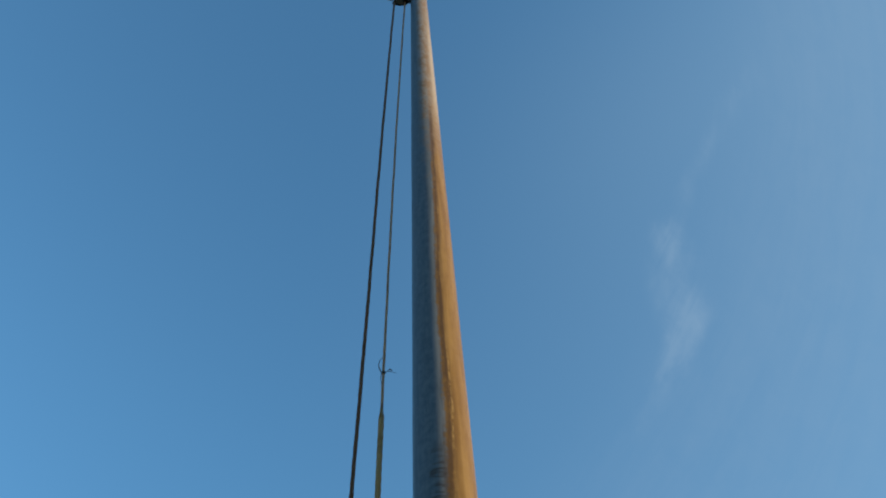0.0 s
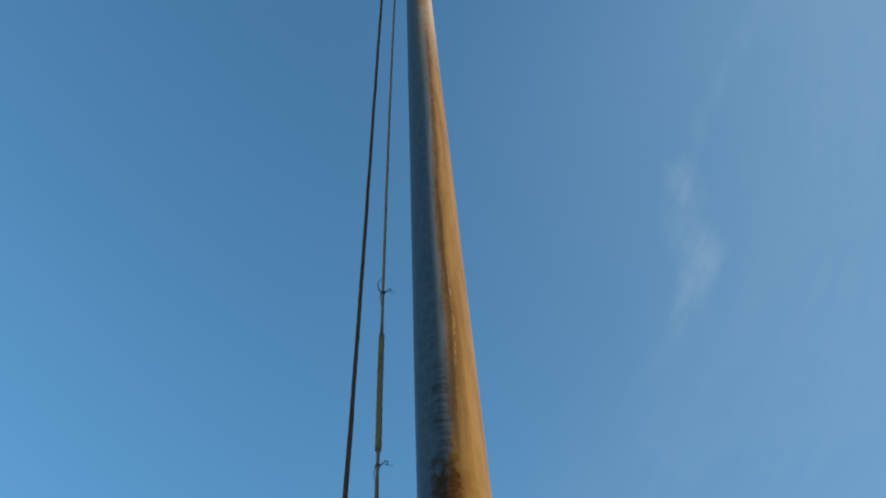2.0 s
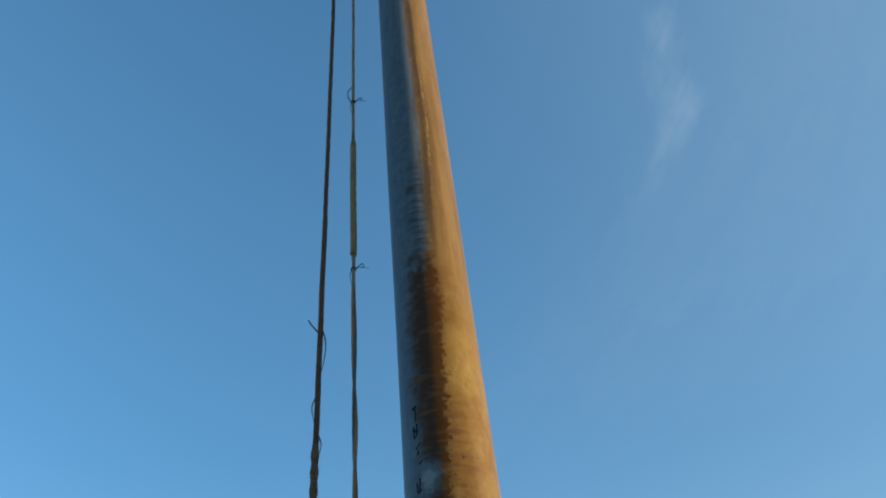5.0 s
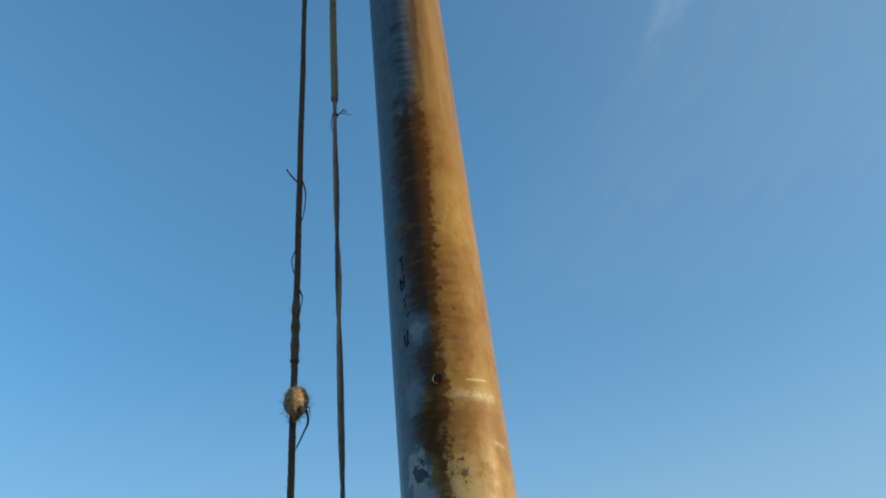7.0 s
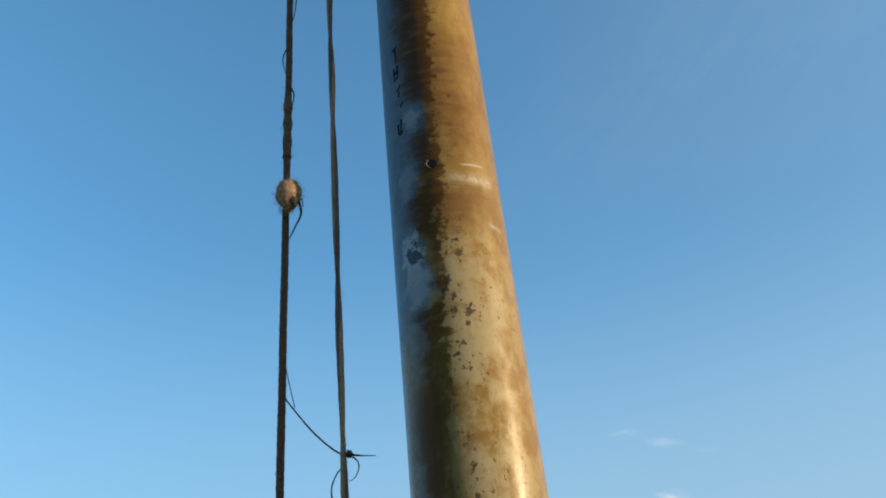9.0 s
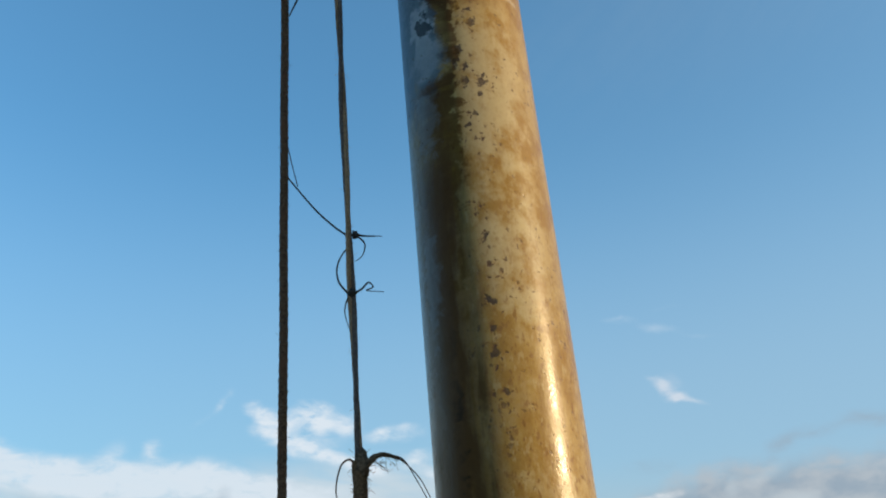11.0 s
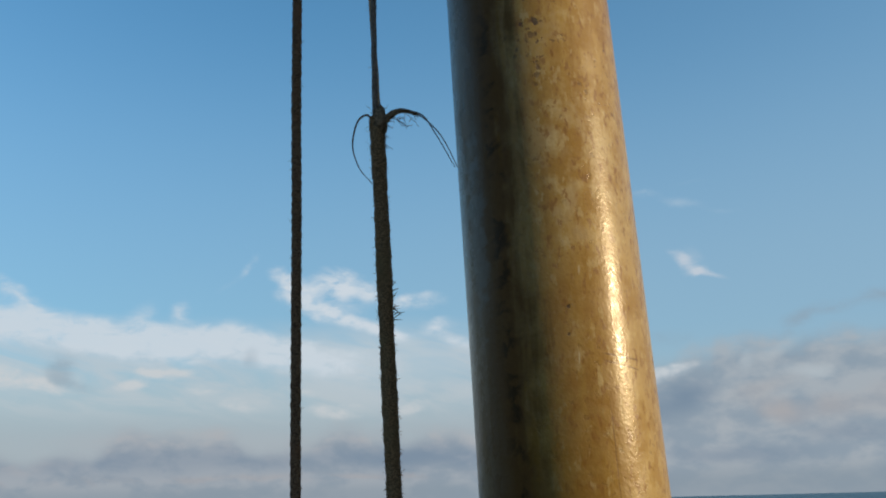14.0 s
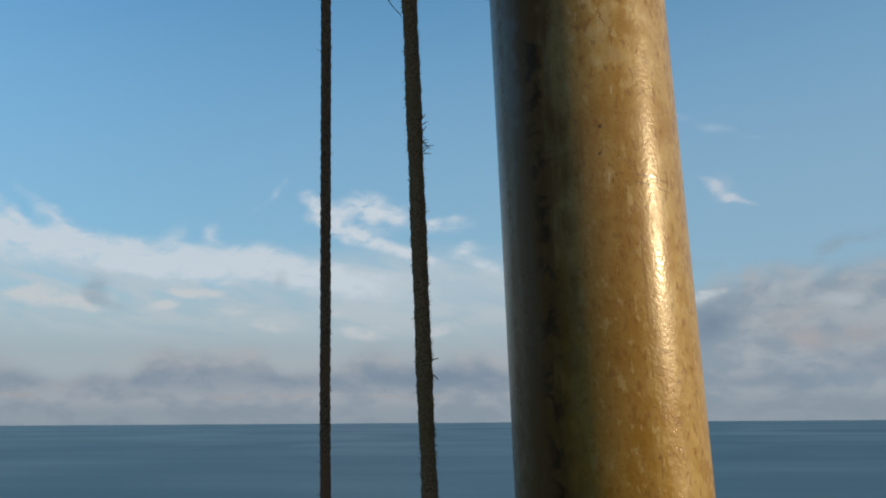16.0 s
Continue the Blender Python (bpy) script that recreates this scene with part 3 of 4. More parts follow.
def sea_water():
    m, n, p = material("sea_water")
    at = n.node("ShaderNodeTexCoord").outputs["Object"]
    s = n.node("ShaderNodeSeparateXYZ")
    n.plug(s.inputs[0], at)
    x, y = s.outputs[0], s.outputs[1]
    streaks = n.noise(n.vec(n.mul(x, 0.003), n.mul(y, 0.019)), 1.0, 3.0, 0.55, 0.8)
    patch = n.noise(n.vec(n.mul(x, 0.006), n.mul(y, 0.0042)), 1.0, 3.0, 0.5, 0.6)
    slick = n.add(n.mul(patch, 0.65), n.mul(streaks, 0.35))
    swell = n.noise(n.vec(n.mul(x, 0.05), n.mul(y, 0.11)), 1.0, 3.0, 0.55, 0.3)
    ripple = n.noise(at, 0.9, 4.0, 0.6)
    col = n.mix(n.step(slick, 0.40, 0.62), (0.012, 0.086, 0.116), (0.052, 0.140, 0.164))
    n.plug(p.inputs["Base Color"], col)
    n.plug(p.inputs["Roughness"], n.step(slick, 0.30, 0.80, 0.44, 0.35))
    p.inputs["IOR"].default_value = 1.33
    n.plug(p.inputs["Normal"], n.bump(n.add(n.mul(swell, 0.5), n.mul(ripple, 0.25)), 0.012, 0.6))
    return m


def dry_grass():
    m, n, p = material("dry_grass")
    at = n.node("ShaderNodeTexCoord").outputs["Object"]
    a, b = n.noise(at, 0.6, 4.0, 0.6), n.noise(at, 35.0, 3.0, 0.6)
    col = n.mix(n.step(a, 0.35, 0.65), (0.075, 0.085, 0.03), (0.17, 0.13, 0.06))
    n.plug(p.inputs["Base Color"], n.mix(n.step(b, 0.4, 0.7, 0.0, 0.6), col, (0.05, 0.05, 0.022)))
    p.inputs["Roughness"].default_value = 0.95
    n.plug(p.inputs["Normal"], n.bump(b, 0.03, 0.8))
    return m


POLE = weathered_pole()
DARK_ROPE = cordage("dark_rope_fibre", (0.062, 0.032, 0.018), (0.19, 0.105, 0.060), (0.17, 0.075, 0.040))
MOSSY_ROPE = cordage("mossy_rope_fibre", (0.105, 0.056, 0.026), (0.26, 0.15, 0.078), (0.16, 0.10, 0.046))
PALE_ROPE = cordage("pale_rope_fibre", (0.29, 0.16, 0.088), (0.50, 0.32, 0.19), (0.18, 0.095, 0.052))
GREY_YARN = cordage("grey_rope_yarn", (0.095, 0.072, 0.062), (0.24, 0.18, 0.15), (0.14, 0.095, 0.075))
YELLOW_ROPE = cordage("yellowed_rope_fibre", (0.27, 0.18, 0.075), (0.44, 0.31, 0.15), (0.18, 0.115, 0.055))
BROWN_FUZZ = cordage("brown_fuzz", (0.085, 0.05, 0.03), (0.24, 0.155, 0.095), (0.14, 0.08, 0.045), scale=300.0)
TAN_FUZZ = cordage("tan_fuzz", (0.22, 0.13, 0.065), (0.44, 0.30, 0.17), (0.28, 0.16, 0.08), scale=300.0)
TWINE = cordage("black_twine", (0.03, 0.028, 0.025), (0.10, 0.08, 0.065), (0.06, 0.05, 0.04))
BLACK_METAL = plain("black_metal", (0.012, 0.012, 0.013), (0.035, 0.033, 0.032), 90.0, 0.45, 0.6)
GREY_METAL = plain("dull_metal", (0.20, 0.20, 0.20), (0.34, 0.33, 0.31), 120.0, 0.45, 0.9)
BRASS_RIM = plain("worn_rim", (0.16, 0.085, 0.03), (0.34, 0.21, 0.09), 300.0, 0.6, 0.0)
INK = plain("black_ink", (0.008, 0.008, 0.009), (0.03, 0.03, 0.032), 400.0, 0.8, spec=0.1)

# ---- mesh helpers ----
def mesh_object(name, verts, faces, mat, parent=None, label="", smooth=True):
    me = bpy.data.meshes.new(name)
    me.from_pydata(verts, [], faces)
    me.materials.append(mat)
    if smooth:
        me.polygons.foreach_set("use_smooth", [True] * len(me.polygons))
    me.update()
    ob = new(name, me)
    if parent:
        ob.parent = parent
    if label:
        tagged(ob, label)
    return ob


class Stock:
    """Collects tubes and lumps for one mesh."""

    def __init__(self):
        self.v, self.f = [], []

    def tube(self, points, radii, sides=6, wave=None, cap=True):
        """A tube along points; wave(i, angle) scales its radius."""
        pts = [Vector(q) for q in points]
        if not hasattr(radii, "__len__"):
            radii = [radii] * len(pts)
        base, ref = len(self.v), None
        for i, q in enumerate(pts):
            d = (pts[min(i + 1, len(pts) - 1)] - pts[max(i - 1, 0)]).normalized()
            if ref is None:
                ref = d.orthogonal().normalized()
            ref = (ref - d * ref.dot(d)).normalized()
            up = d.cross(ref)
            for k in range(sides):
                an = 2 * math.pi * k / sides
                r = radii[i] * (wave(i, an) if wave else 1.0)
                self.v.append(tuple(q + ref * (r * math.cos(an)) + up * (r * math.sin(an))))
        for i in range(len(pts) - 1):
            for k in range(sides):
                a0, a1 = base + i * sides + k, base + i * sides + (k + 1) % sides
                self.f.append((a0, a1, a1 + sides, a0 + sides))
        if cap:
            self.f.append(tuple(base + k for k in reversed(range(sides))))
            self.f.append(tuple(base + (len(pts) - 1) * sides + k for k in range(sides)))

    def lump(self, centre, size, rng, rough=0.12, nu=16, nv=10, point=0.0):
        """A closed, uneven, egg-shaped lump."""
        base = len(self.v)
        c = Vector(centre)
        for j in range(nv + 1):
            phi = math.pi * (0.02 + 0.96 * j / nv)
            for i in range(nu):
                t = 2 * math.pi * i / nu
                d = Vector((math.sin(phi) * math.cos(t), math.sin(phi) * math.sin(t), math.cos(phi)))
                k = 1 + rough * noise.noise(d * 2.3 + Vector(centre) * 50) + rough * 0.6 * noise.noise(d * 6.0)
                k2 = 1 - point * max(0.0, -d.z) ** 1.5
                self.v.append((c.x + size[0] * d.x * k * k2, c.y + size[1] * d.y * k, c.z + size[2] * d.z * k))
        for j in range(nv):
            for i in range(nu):
                a0, a1 = base + j * nu + i, base + j * nu + (i + 1) % nu
                self.f.append((a0, a0 + nu, a1 + nu, a1))
        self.f.append(tuple(base + i for i in range(nu)))
        self.f.append(tuple(base + nv * nu + i for i in reversed(range(nu))))

    def make(self, name, mat, parent=None, label=""):
        return mesh_object(name, self.v, self.f, mat, parent, label)


def bend(points, steps=8):
    """A smooth line through points (Catmull-Rom)."""
    q = [Vector(points[0])] + [Vector(w) for w in points] + [Vector(points[-1])]
    out = []
    for i in range(1, len(q) - 2):
        for k in range(steps):
            t = k / steps
            a0, b0, c0, d0 = q[i - 1:i + 3]
            out.append(0.5 * ((2 * b0) + (c0 - a0) * t + (2 * a0 - 5 * b0 + 4 * c0 - d0) * t * t + (3 * b0 - a0 - 3 * c0 + d0) * t ** 3))
    return out + [q[-1]]


def taper(n, thick, thin):
    return [thick + (thin - thick) * i / max(n - 1, 1) for i in range(n)]


def thing(name, label, category, group="", at=(0, 0, 0)):
    ob = tagged(new(name), label, category, group)
    ob.location = at
    return ob


# ---- sea and headland ----
def grid(name, mat, xs, ys, height, label, kind="structure"):
    verts = [(x, y, height(x, y)) for y in ys for x in xs]
    w = len(xs)
    faces = [(j * w + i, j * w + i + 1, (j + 1) * w + i + 1, (j + 1) * w + i) for j in range(len(ys) - 1) for i in range(w - 1)]
    return tagged(mesh_object(name, verts, faces, mat), label, "", "", kind)


SEA_LEVEL = -10.6
far = [-4900 + 9800 * i / 28 for i in range(29)]
grid("water", sea_water(), far, far, lambda x, y: SEA_LEVEL, "calm blue-grey sea reaching the horizon")


def bluff(x, y):
    out = max(0.0, y - 3.5 - 0.8 * noise.noise(Vector((x * 0.15, 0, 3))), abs(x) - 46, -60 - y)
    t = min(out / 9.0, 1.0)
    flat = 0.10 * noise.noise(Vector((x * 0.35, y * 0.35, 1))) * min(1.0, math.hypot(x, y) / 3.0)
    return flat - 14.0 * t * t * (3 - 2 * t) + (0.6 * noise.noise(Vector((x * 0.5, y * 0.5, 5))) if 0 < t < 1 else 0)


grid("ground", dry_grass(), [-58 + i for i in range(117)], [-72 + i for i in range(87)], bluff, "dry grass on the headland under the flagpole")

# ---- flagpole ----
def pole_radius(z):
    return 0.0625 - 0.01071 * (z - LEVEL)


def pole_axis(z):
    return Vector((LEAN_X * (z - LEVEL), LEAN_Y * (z - LEVEL), z))


def on_pole(th, z, proud=0.0):
    """A point on the pole's skin: angle (0 towards the viewer, positive to the right) and height."""
    r = pole_radius(z) + proud
    return pole_axis(z) + Vector((r * math.sin(th), -r * math.cos(th), 0))


POLE_TOP = 5.22
flagpole = thing("flagpole", "leaning weathered flagpole with golden resin and peeling grey paint", "flagpole", at=(LEAN_X * -LEVEL, LEAN_Y * -LEVEL, 0))


def under(ob, parent):
    """Parents ob, whose mesh is in world places, to a thing that stands elsewhere."""
    ob.parent = parent
    ob.matrix_parent_inverse = Matrix.Translation(-parent.location)
    return ob


def build_shaft():
    around_n, rings = 96, [-0.3 + 0.05 * i for i in range(int((POLE_TOP + 0.3) / 0.05) + 1)]
    verts, faces, uvs = [], [], []
    for z in rings:
        for k in range(around_n + 1):
            th = -math.pi + 2 * math.pi * k / around_n
            verts.append(tuple(on_pole(th, z, 0.0005 * noise.noise(Vector((math.cos(th), math.sin(th), z * 3))))))
    w = around_n + 1
    for j in range(len(rings) - 1):
        for k in range(around_n):
            faces.append((j * w + k, j * w + k + 1, (j + 1) * w + k + 1, (j + 1) * w + k))
    top = (len(rings) - 1) * w
    faces.append(tuple(top + k for k in range(around_n)))
    ob = mesh_object("shaft", verts, faces, POLE)
    layer = ob.data.uv_layers.new(name="round_and_up")
    for loop in ob.data.loops:
        i = loop.vertex_index
        layer.data[loop.index].uv = (-math.pi + 2 * math.pi * (i % w) / around_n, rings[i // w])
    return ob


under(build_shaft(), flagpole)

# pulley block at the top, on the side of the ropes
PULLEY = Vector((-0.204, -0.172, 4.992))


def disc(stock, centre, axis, r, thick, sides=24):
    d = Vector(axis).normalized() * thick
    c = Vector(centre)
    stock.tube([c - d * 0.5, c - d * 0.38, c + d * 0.38, c + d * 0.5], [r * 0.92, r, r, r * 0.92], sides)


pulley = new("pulley")
tagged(pulley, "black metal halyard pulley bolted beside the pole head")
under(pulley, flagpole)
for side in (-1, 1):
    st = Stock()
    disc(st, PULLEY + Vector((0, 0.011 * side, 0)), (0, 1, 0), 0.029, 0.004)
    st.make("cheek_plate", BLACK_METAL, pulley)
st = Stock()
st.tube([PULLEY + Vector((0, o, 0)) for o in (-0.008, -0.004, 0.0, 0.004, 0.008)], [0.025, 0.021, 0.019, 0.021, 0.025], 24)
st.make("sheave", GREY_METAL, pulley)
st = Stock()
st.tube([PULLEY + Vector((0, -0.016, 0)), PULLEY + Vector((0, 0.016, 0))], 0.006, 12)
st.make("axle_bolt", GREY_METAL, pulley)
st = Stock()
st.tube(bend([PULLEY + Vector((0.012, 0, 0.012)), PULLEY + Vector((0.03, 0.0, 0.03)), pole_axis(5.04)]), 0.009, 10)
st.tube([PULLEY + Vector((0.02, 0, -0.012)), on_pole(-1.57, 4.985, -0.004)], 0.009, 10)
st.make("bracket", BLACK_METAL, pulley)
st = Stock()
ring_c = PULLEY + Vector((-0.035, -0.004, -0.008))
st.tube([ring_c + Vector((0.011 * math.cos(q * 0.3927), 0, 0.011 * math.sin(q * 0.3927))) for q in range(17)], 0.0024, 8)
st.make("eye_ring", GREY_METAL, pulley)

# drilled hole with a rim, and ink marks nobody can read
hc, hn = on_pole(-0.21, 2.198), (on_pole(-0.21, 2.198) - pole_axis(2.198)).normalized()
hu = Vector((0, 0, 1)).cross(hn).normalized()
hv = hn.cross(hu)
st = Stock()
st.tube([hc + hn * 0.0006 + hu * (0.0057 * math.cos(q * 0.3142 + 2.2)) + hv * (0.0060 * math.sin(q * 0.3142 + 2.2)) for q in range(9)], 0.0007, 6, cap=False)
under(st.make("hole_rim", BRASS_RIM), flagpole)
st = Stock()
disc(st, hc + hn * 0.0001, hn, 0.0056, 0.0008)
under(st.make("drilled_hole", INK), flagpole)


def ink_mark(strokes):
    st = Stock()
    for ends in strokes:
        pts = [on_pole(th, z, 0.0003) for th, z in ends]
        line = bend(pts, 4)
        st.tube(line, taper(len(line), 0.0009, 0.0005), 6)
    ob = st.make("ink_mark", INK)
    return under(ob, flagpole)


for strokes in (
        (((-0.83, 2.362), (-0.71, 2.366)), ((-0.77, 2.366), (-0.75, 2.352), (-0.77, 2.344))),
        (((-0.83, 2.338), (-0.79, 2.330), (-0.73, 2.333)), ((-0.73, 2.340), (-0.74, 2.326), (-0.80, 2.322))),
        (((-0.84, 2.334), (-0.82, 2.320)),),
        (((-0.79, 2.305), (-0.69, 2.312)), ((-0.77, 2.298), (-0.72, 2.303))),
        (((-0.73, 2.283), (-0.65, 2.288)),),
        (((-0.83, 2.262), (-0.81, 2.248), (-0.72, 2.252)), ((-0.74, 2.266), (-0.77, 2.250)))):
    ink_mark(strokes)

# cleat low on the pole that holds both rope ends
st = Stock()
cz = 0.95
st.tube([on_pole(-1.3, cz, -0.004), on_pole(-1.3, cz, 0.03)], 0.012, 12)
c0 = on_pole(-1.3, cz, 0.03)
st.tube([c0 + Vector((0, 0, -0.075)), c0 + Vector((0, 0, -0.03)), c0, c0 + Vector((0, 0, 0.03)), c0 + Vector((0, 0, 0.075))], [0.006, 0.009, 0.011, 0.009, 0.006], 12)
under(st.make("cleat", GREY_METAL), flagpole)

# ---- ropes ----
rng = random.Random(7)


def dark_line(z):
    u, w = z - 2.3, max(0.0, (z - 3.5) / 1.5) ** 2
    return Vector((-0.18704 - 0.01194 * u - 0.00244 * u * u + 0.013 * w, -0.01366 - 0.04491 * u - 0.037 * w, z))


def pale_line(z):
    u, w = z - 2.3, max(0.0, (z - 3.5) / 1.5) ** 2
    return Vector((-0.13716 - 0.02807 * u + 0.00377 * u * u, 0.00699 - 0.05635 * u - 0.027 * w, z))


def laid(stock, line, z0, z1, radius, pitch, depth, sides=12, step=0.0016):
    """Three-strand rope: a tube with a twisted clover section."""
    n = max(2, int((z1 - z0) / step))
    zs = [z0 + (z1 - z0) * i / n for i in range(n + 1)]
    rad = [(radius(z) if callable(radius) else radius) * (1 + 0.06 * noise.noise(Vector((z * 45, 1, 2)))) for z in zs]
    stock.tube([line(z) + Vector((0.0007 * noise.noise(Vector((z * 9, 0, 0))), 0.0007 * noise.noise(Vector((z * 9, 5, 0))), 0)) for z in zs], rad, sides,
               lambda i, an: 1 + depth * math.cos(3 * (an - 2 * math.pi * zs[i] / pitch / 3 * 1.0)) + 0.05 * math.sin(5 * an + zs[i] * 900))


def hairs(stock, line, z0, z1, count, r0, length, side=None, thick=0.00022):
    """Short broken fibres that stand off a rope."""
    for _ in range(count):
        z = rng.uniform(z0, z1)
        an = rng.uniform(0, 2 * math.pi) if side is None else side + rng.uniform(-0.9, 0.9)
        out = Vector((math.cos(an), math.sin(an), rng.uniform(-0.7, 0.9)))
        ln = length * rng.uniform(0.35, 1.25)
        b0 = line(z) + Vector((math.cos(an), math.sin(an), 0)) * r0 * 0.8
        curl = Vector((rng.uniform(-0.4, 0.4), rng.uniform(-0.4, 0.4), rng.uniform(-0.6, 0.6)))
        stock.tube([b0, b0 + out * ln * 0.5, b0 + out * ln + curl * ln * 0.5], [thick, thick * 0.8, thick * 0.3], 3)


def strand(stock, points, thick=0.0011, thin=0.0003, steps=7, sides=6):
    line = bend(points, steps)
    stock.tube(line, taper(len(line), thick, thin), sides)


def near(line, z, dx=0.0, dy=0.0, dz=0.0):
    return line(z) + Vector((dx, dy, dz))


# the dark rope
dark_rope = thing("rope", "dark brown twisted halyard rope hanging beside the flagpole", "rope", "halyard ropes", at=dark_line(1.0))
st = Stock()
laid(st, dark_line, 1.0, 2.75, 0.0039, 0.0135, 0.032)
under(st.make("laid_cord", DARK_ROPE), dark_rope)
st = Stock()
laid(st, dark_line, 2.75, 4.99, 0.0036, 0.0135, 0.05, 8, 0.006)
under(st.make("upper_cord", DARK_ROPE), dark_rope)
st = Stock()
st.tube(bend([dark_line(1.0), dark_line(0.97) + Vector((0.03, 0, -0.02)), c0 + Vector((-0.012, 0, 0.02)), c0 + Vector((0.0, -0.015, -0.02)), c0 + Vector((0.01, 0.012, -0.05))]), 0.004, 8)
under(st.make("tied_end", DARK_ROPE), dark_rope)
st = Stock()
hairs(st, dark_line, 1.25, 2.7, 150, 0.004, 0.0032)
under(st.make("fuzz", DARK_ROPE, None, "short broken dark fibres"), dark_rope)["kind"] = "stuff"
# tan, worn sleeve of fibres over the seed-like lump
st = Stock()
zs = [2.262 + 0.0035 * i for i in range(25)]
st.tube([dark_line(z) for z in zs], [0.0042 + 0.0012 * abs(noise.noise(Vector((z * 60, 3, 3)))) + 0.0012 * math.sin(z * 130) ** 2 for z in zs], 10)
hairs(st, dark_line, 2.25, 2.36, 60, 0.0045, 0.0055)
under(st.make("worn_sleeve", BROWN_FUZZ, None, "brown fibres wound round the rope"), dark_rope)
st = Stock()
strand(st, [near(dark_line, 2.522, 0.003), near(dark_line, 2.532, -0.008, -0.003), near(dark_line, 2.546, -0.017, -0.004)], 0.0016, 0.0006)
strand(st, [near(dark_line, 2.546, -0.017, -0.004), near(dark_line, 2.536, -0.012, -0.004)], 0.0010, 0.0005)
under(st.make("splinter", DARK_ROPE, None, "small dark splinter sticking out"), dark_rope)
st = Stock()
strand(st, [near(dark_line, 2.53, 0.003, -0.003), near(dark_line, 2.505, 0.0085, -0.004), near(dark_line, 2.475, 0.007, -0.004), near(dark_line, 2.455, 0.003, -0.003)], 0.0012, 0.0005)
under(st.make("loose_yarn", DARK_ROPE), dark_rope)
st = Stock()
strand(st, [near(dark_line, 2.36, 0.003, -0.003), near(dark_line, 2.345, 0.0075, -0.004), near(dark_line, 2.325, 0.004, -0.004)], 0.0011, 0.0005)
under(st.make("loose_yarn", DARK_ROPE), dark_rope)
st = Stock()
strand(st, [near(dark_line, 2.415, -0.003, -0.003), near(dark_line, 2.40, -0.0065, -0.004), near(dark_line, 2.38, -0.003, -0.003)], 0.0010, 0.0005)
under(st.make("loose_yarn", DARK_ROPE), dark_rope)

# the tan lump on the dark rope
lump_at = dark_line(2.2035)
cocoon = thing("cocoon", "tan fuzzy oval cocoon clinging to the dark rope", "cocoon", at=lump_at)
st = Stock()
st.lump(lump_at + Vector((0.0050, -0.013, 0)), (0.0138, 0.0120, 0.0205), rng, 0.13, 32, 20, 0.55)
under(st.make("shell", TAN_FUZZ), cocoon)
st = Stock()
for _ in range(260):
    d = Vector((rng.gauss(0, 1), rng.gauss(0, 1), rng.gauss(0, 1))).normalized()
    b0 = lump_at + Vector((0.0050 + d.x * 0.013, -0.013 + d.y * 0.0115, d.z * 0.020))
    ln = rng.uniform(0.002, 0.007)
    st.tube([b0, b0 + d * ln * 0.6, b0 + d * ln + Vector((rng.uniform(-1, 1), rng.uniform(-1, 1), rng.uniform(-1, 1))) * 0.002], [0.0002, 0.00016, 0.0001], 3)
under(st.make("silk_fuzz", TAN_FUZZ), cocoon)
st = Stock()
strand(st, [lump_at + Vector((0.016, -0.013, -0.008)), lump_at + Vector((0.018, -0.007, -0.020)), lump_at + Vector((0.012, -0.006, -0.036)), lump_at + Vector((0.006, -0.005, -0.050))], 0.0016, 0.0007)
strand(st, [lump_at + Vector((0.014, -0.013, -0.008)), lump_at + Vector((0.018, -0.007, -0.002)), lump_at + Vector((0.020, -0.007, -0.012))], 0.0010, 0.0004)
# blackish lump added for the dark of a hole low on the right
st.lump(lump_at + Vector((0.0120, -0.0205, -0.012)), (0.0045, 0.003, 0.0055), rng, 0.3, 10, 7)
under(st.make("tail_and_hole_lump", TWINE, None, "frayed blackish tail thread and a dark lump in place of a hole"), cocoon)

def twist(z, phase):
    """Two yarns that wind slowly round each other."""
    an = 2 * math.pi * z / 0.34 + phase + 1.2 * noise.noise(Vector((z * 5, 2, 8)))
    return Vector((0.0016 * math.cos(an), 0.0016 * math.sin(an), 0))


# the pale rope, thick and hairy at its foot
pale_rope = thing("rope", "frayed tan and mossy brown rope swaying beside the flagpole", "rope", "halyard ropes", at=pale_line(1.0))
st = Stock()
laid(st, pale_line, 1.0, 1.722, lambda z: 0.0061 + 0.0003 * math.sin(z * 60), 0.019, 0.045, 14)
under(st.make("hairy_foot", MOSSY_ROPE, None, "thick hairy olive-brown rope"), pale_rope)
st = Stock()
laid(st, lambda z: pale_line(z) + twist(z, 0.0), 1.715, 2.70, lambda z: 0.0024 + 0.0002 * noise.noise(Vector((z * 12, 9, 1))), 0.030, 0.05, 10, 0.003)
under(st.make("core_yarn", PALE_ROPE, None, "bare tan rope yarn"), pale_rope)
st = Stock()
laid(st, lambda z: pale_line(z) + twist(z, math.pi), 1.715, 2.70, lambda z: 0.0024 + 0.0002 * noise.noise(Vector((z * 14, 4, 1))), 0.030, 0.05, 10, 0.003)
under(st.make("core_yarn", GREY_YARN, None, "weathered dark grey rope yarn"), pale_rope)
st = Stock()
laid(st, pale_line, 2.69, 2.965, lambda z: 0.0052 * (1 if z < 2.945 else max(0.6, (2.97 - z) / 0.025)), 0.024, 0.06, 12, 0.003)
under(st.make("yellow_sleeve", YELLOW_ROPE, None, "yellowed braided rope sleeve"), pale_rope)
st = Stock()
laid(st, pale_line, 2.955, 4.99, 0.0027, 0.02, 0.05, 8, 0.008)
under(st.make("upper_cord", PALE_ROPE), pale_rope)
st = Stock()
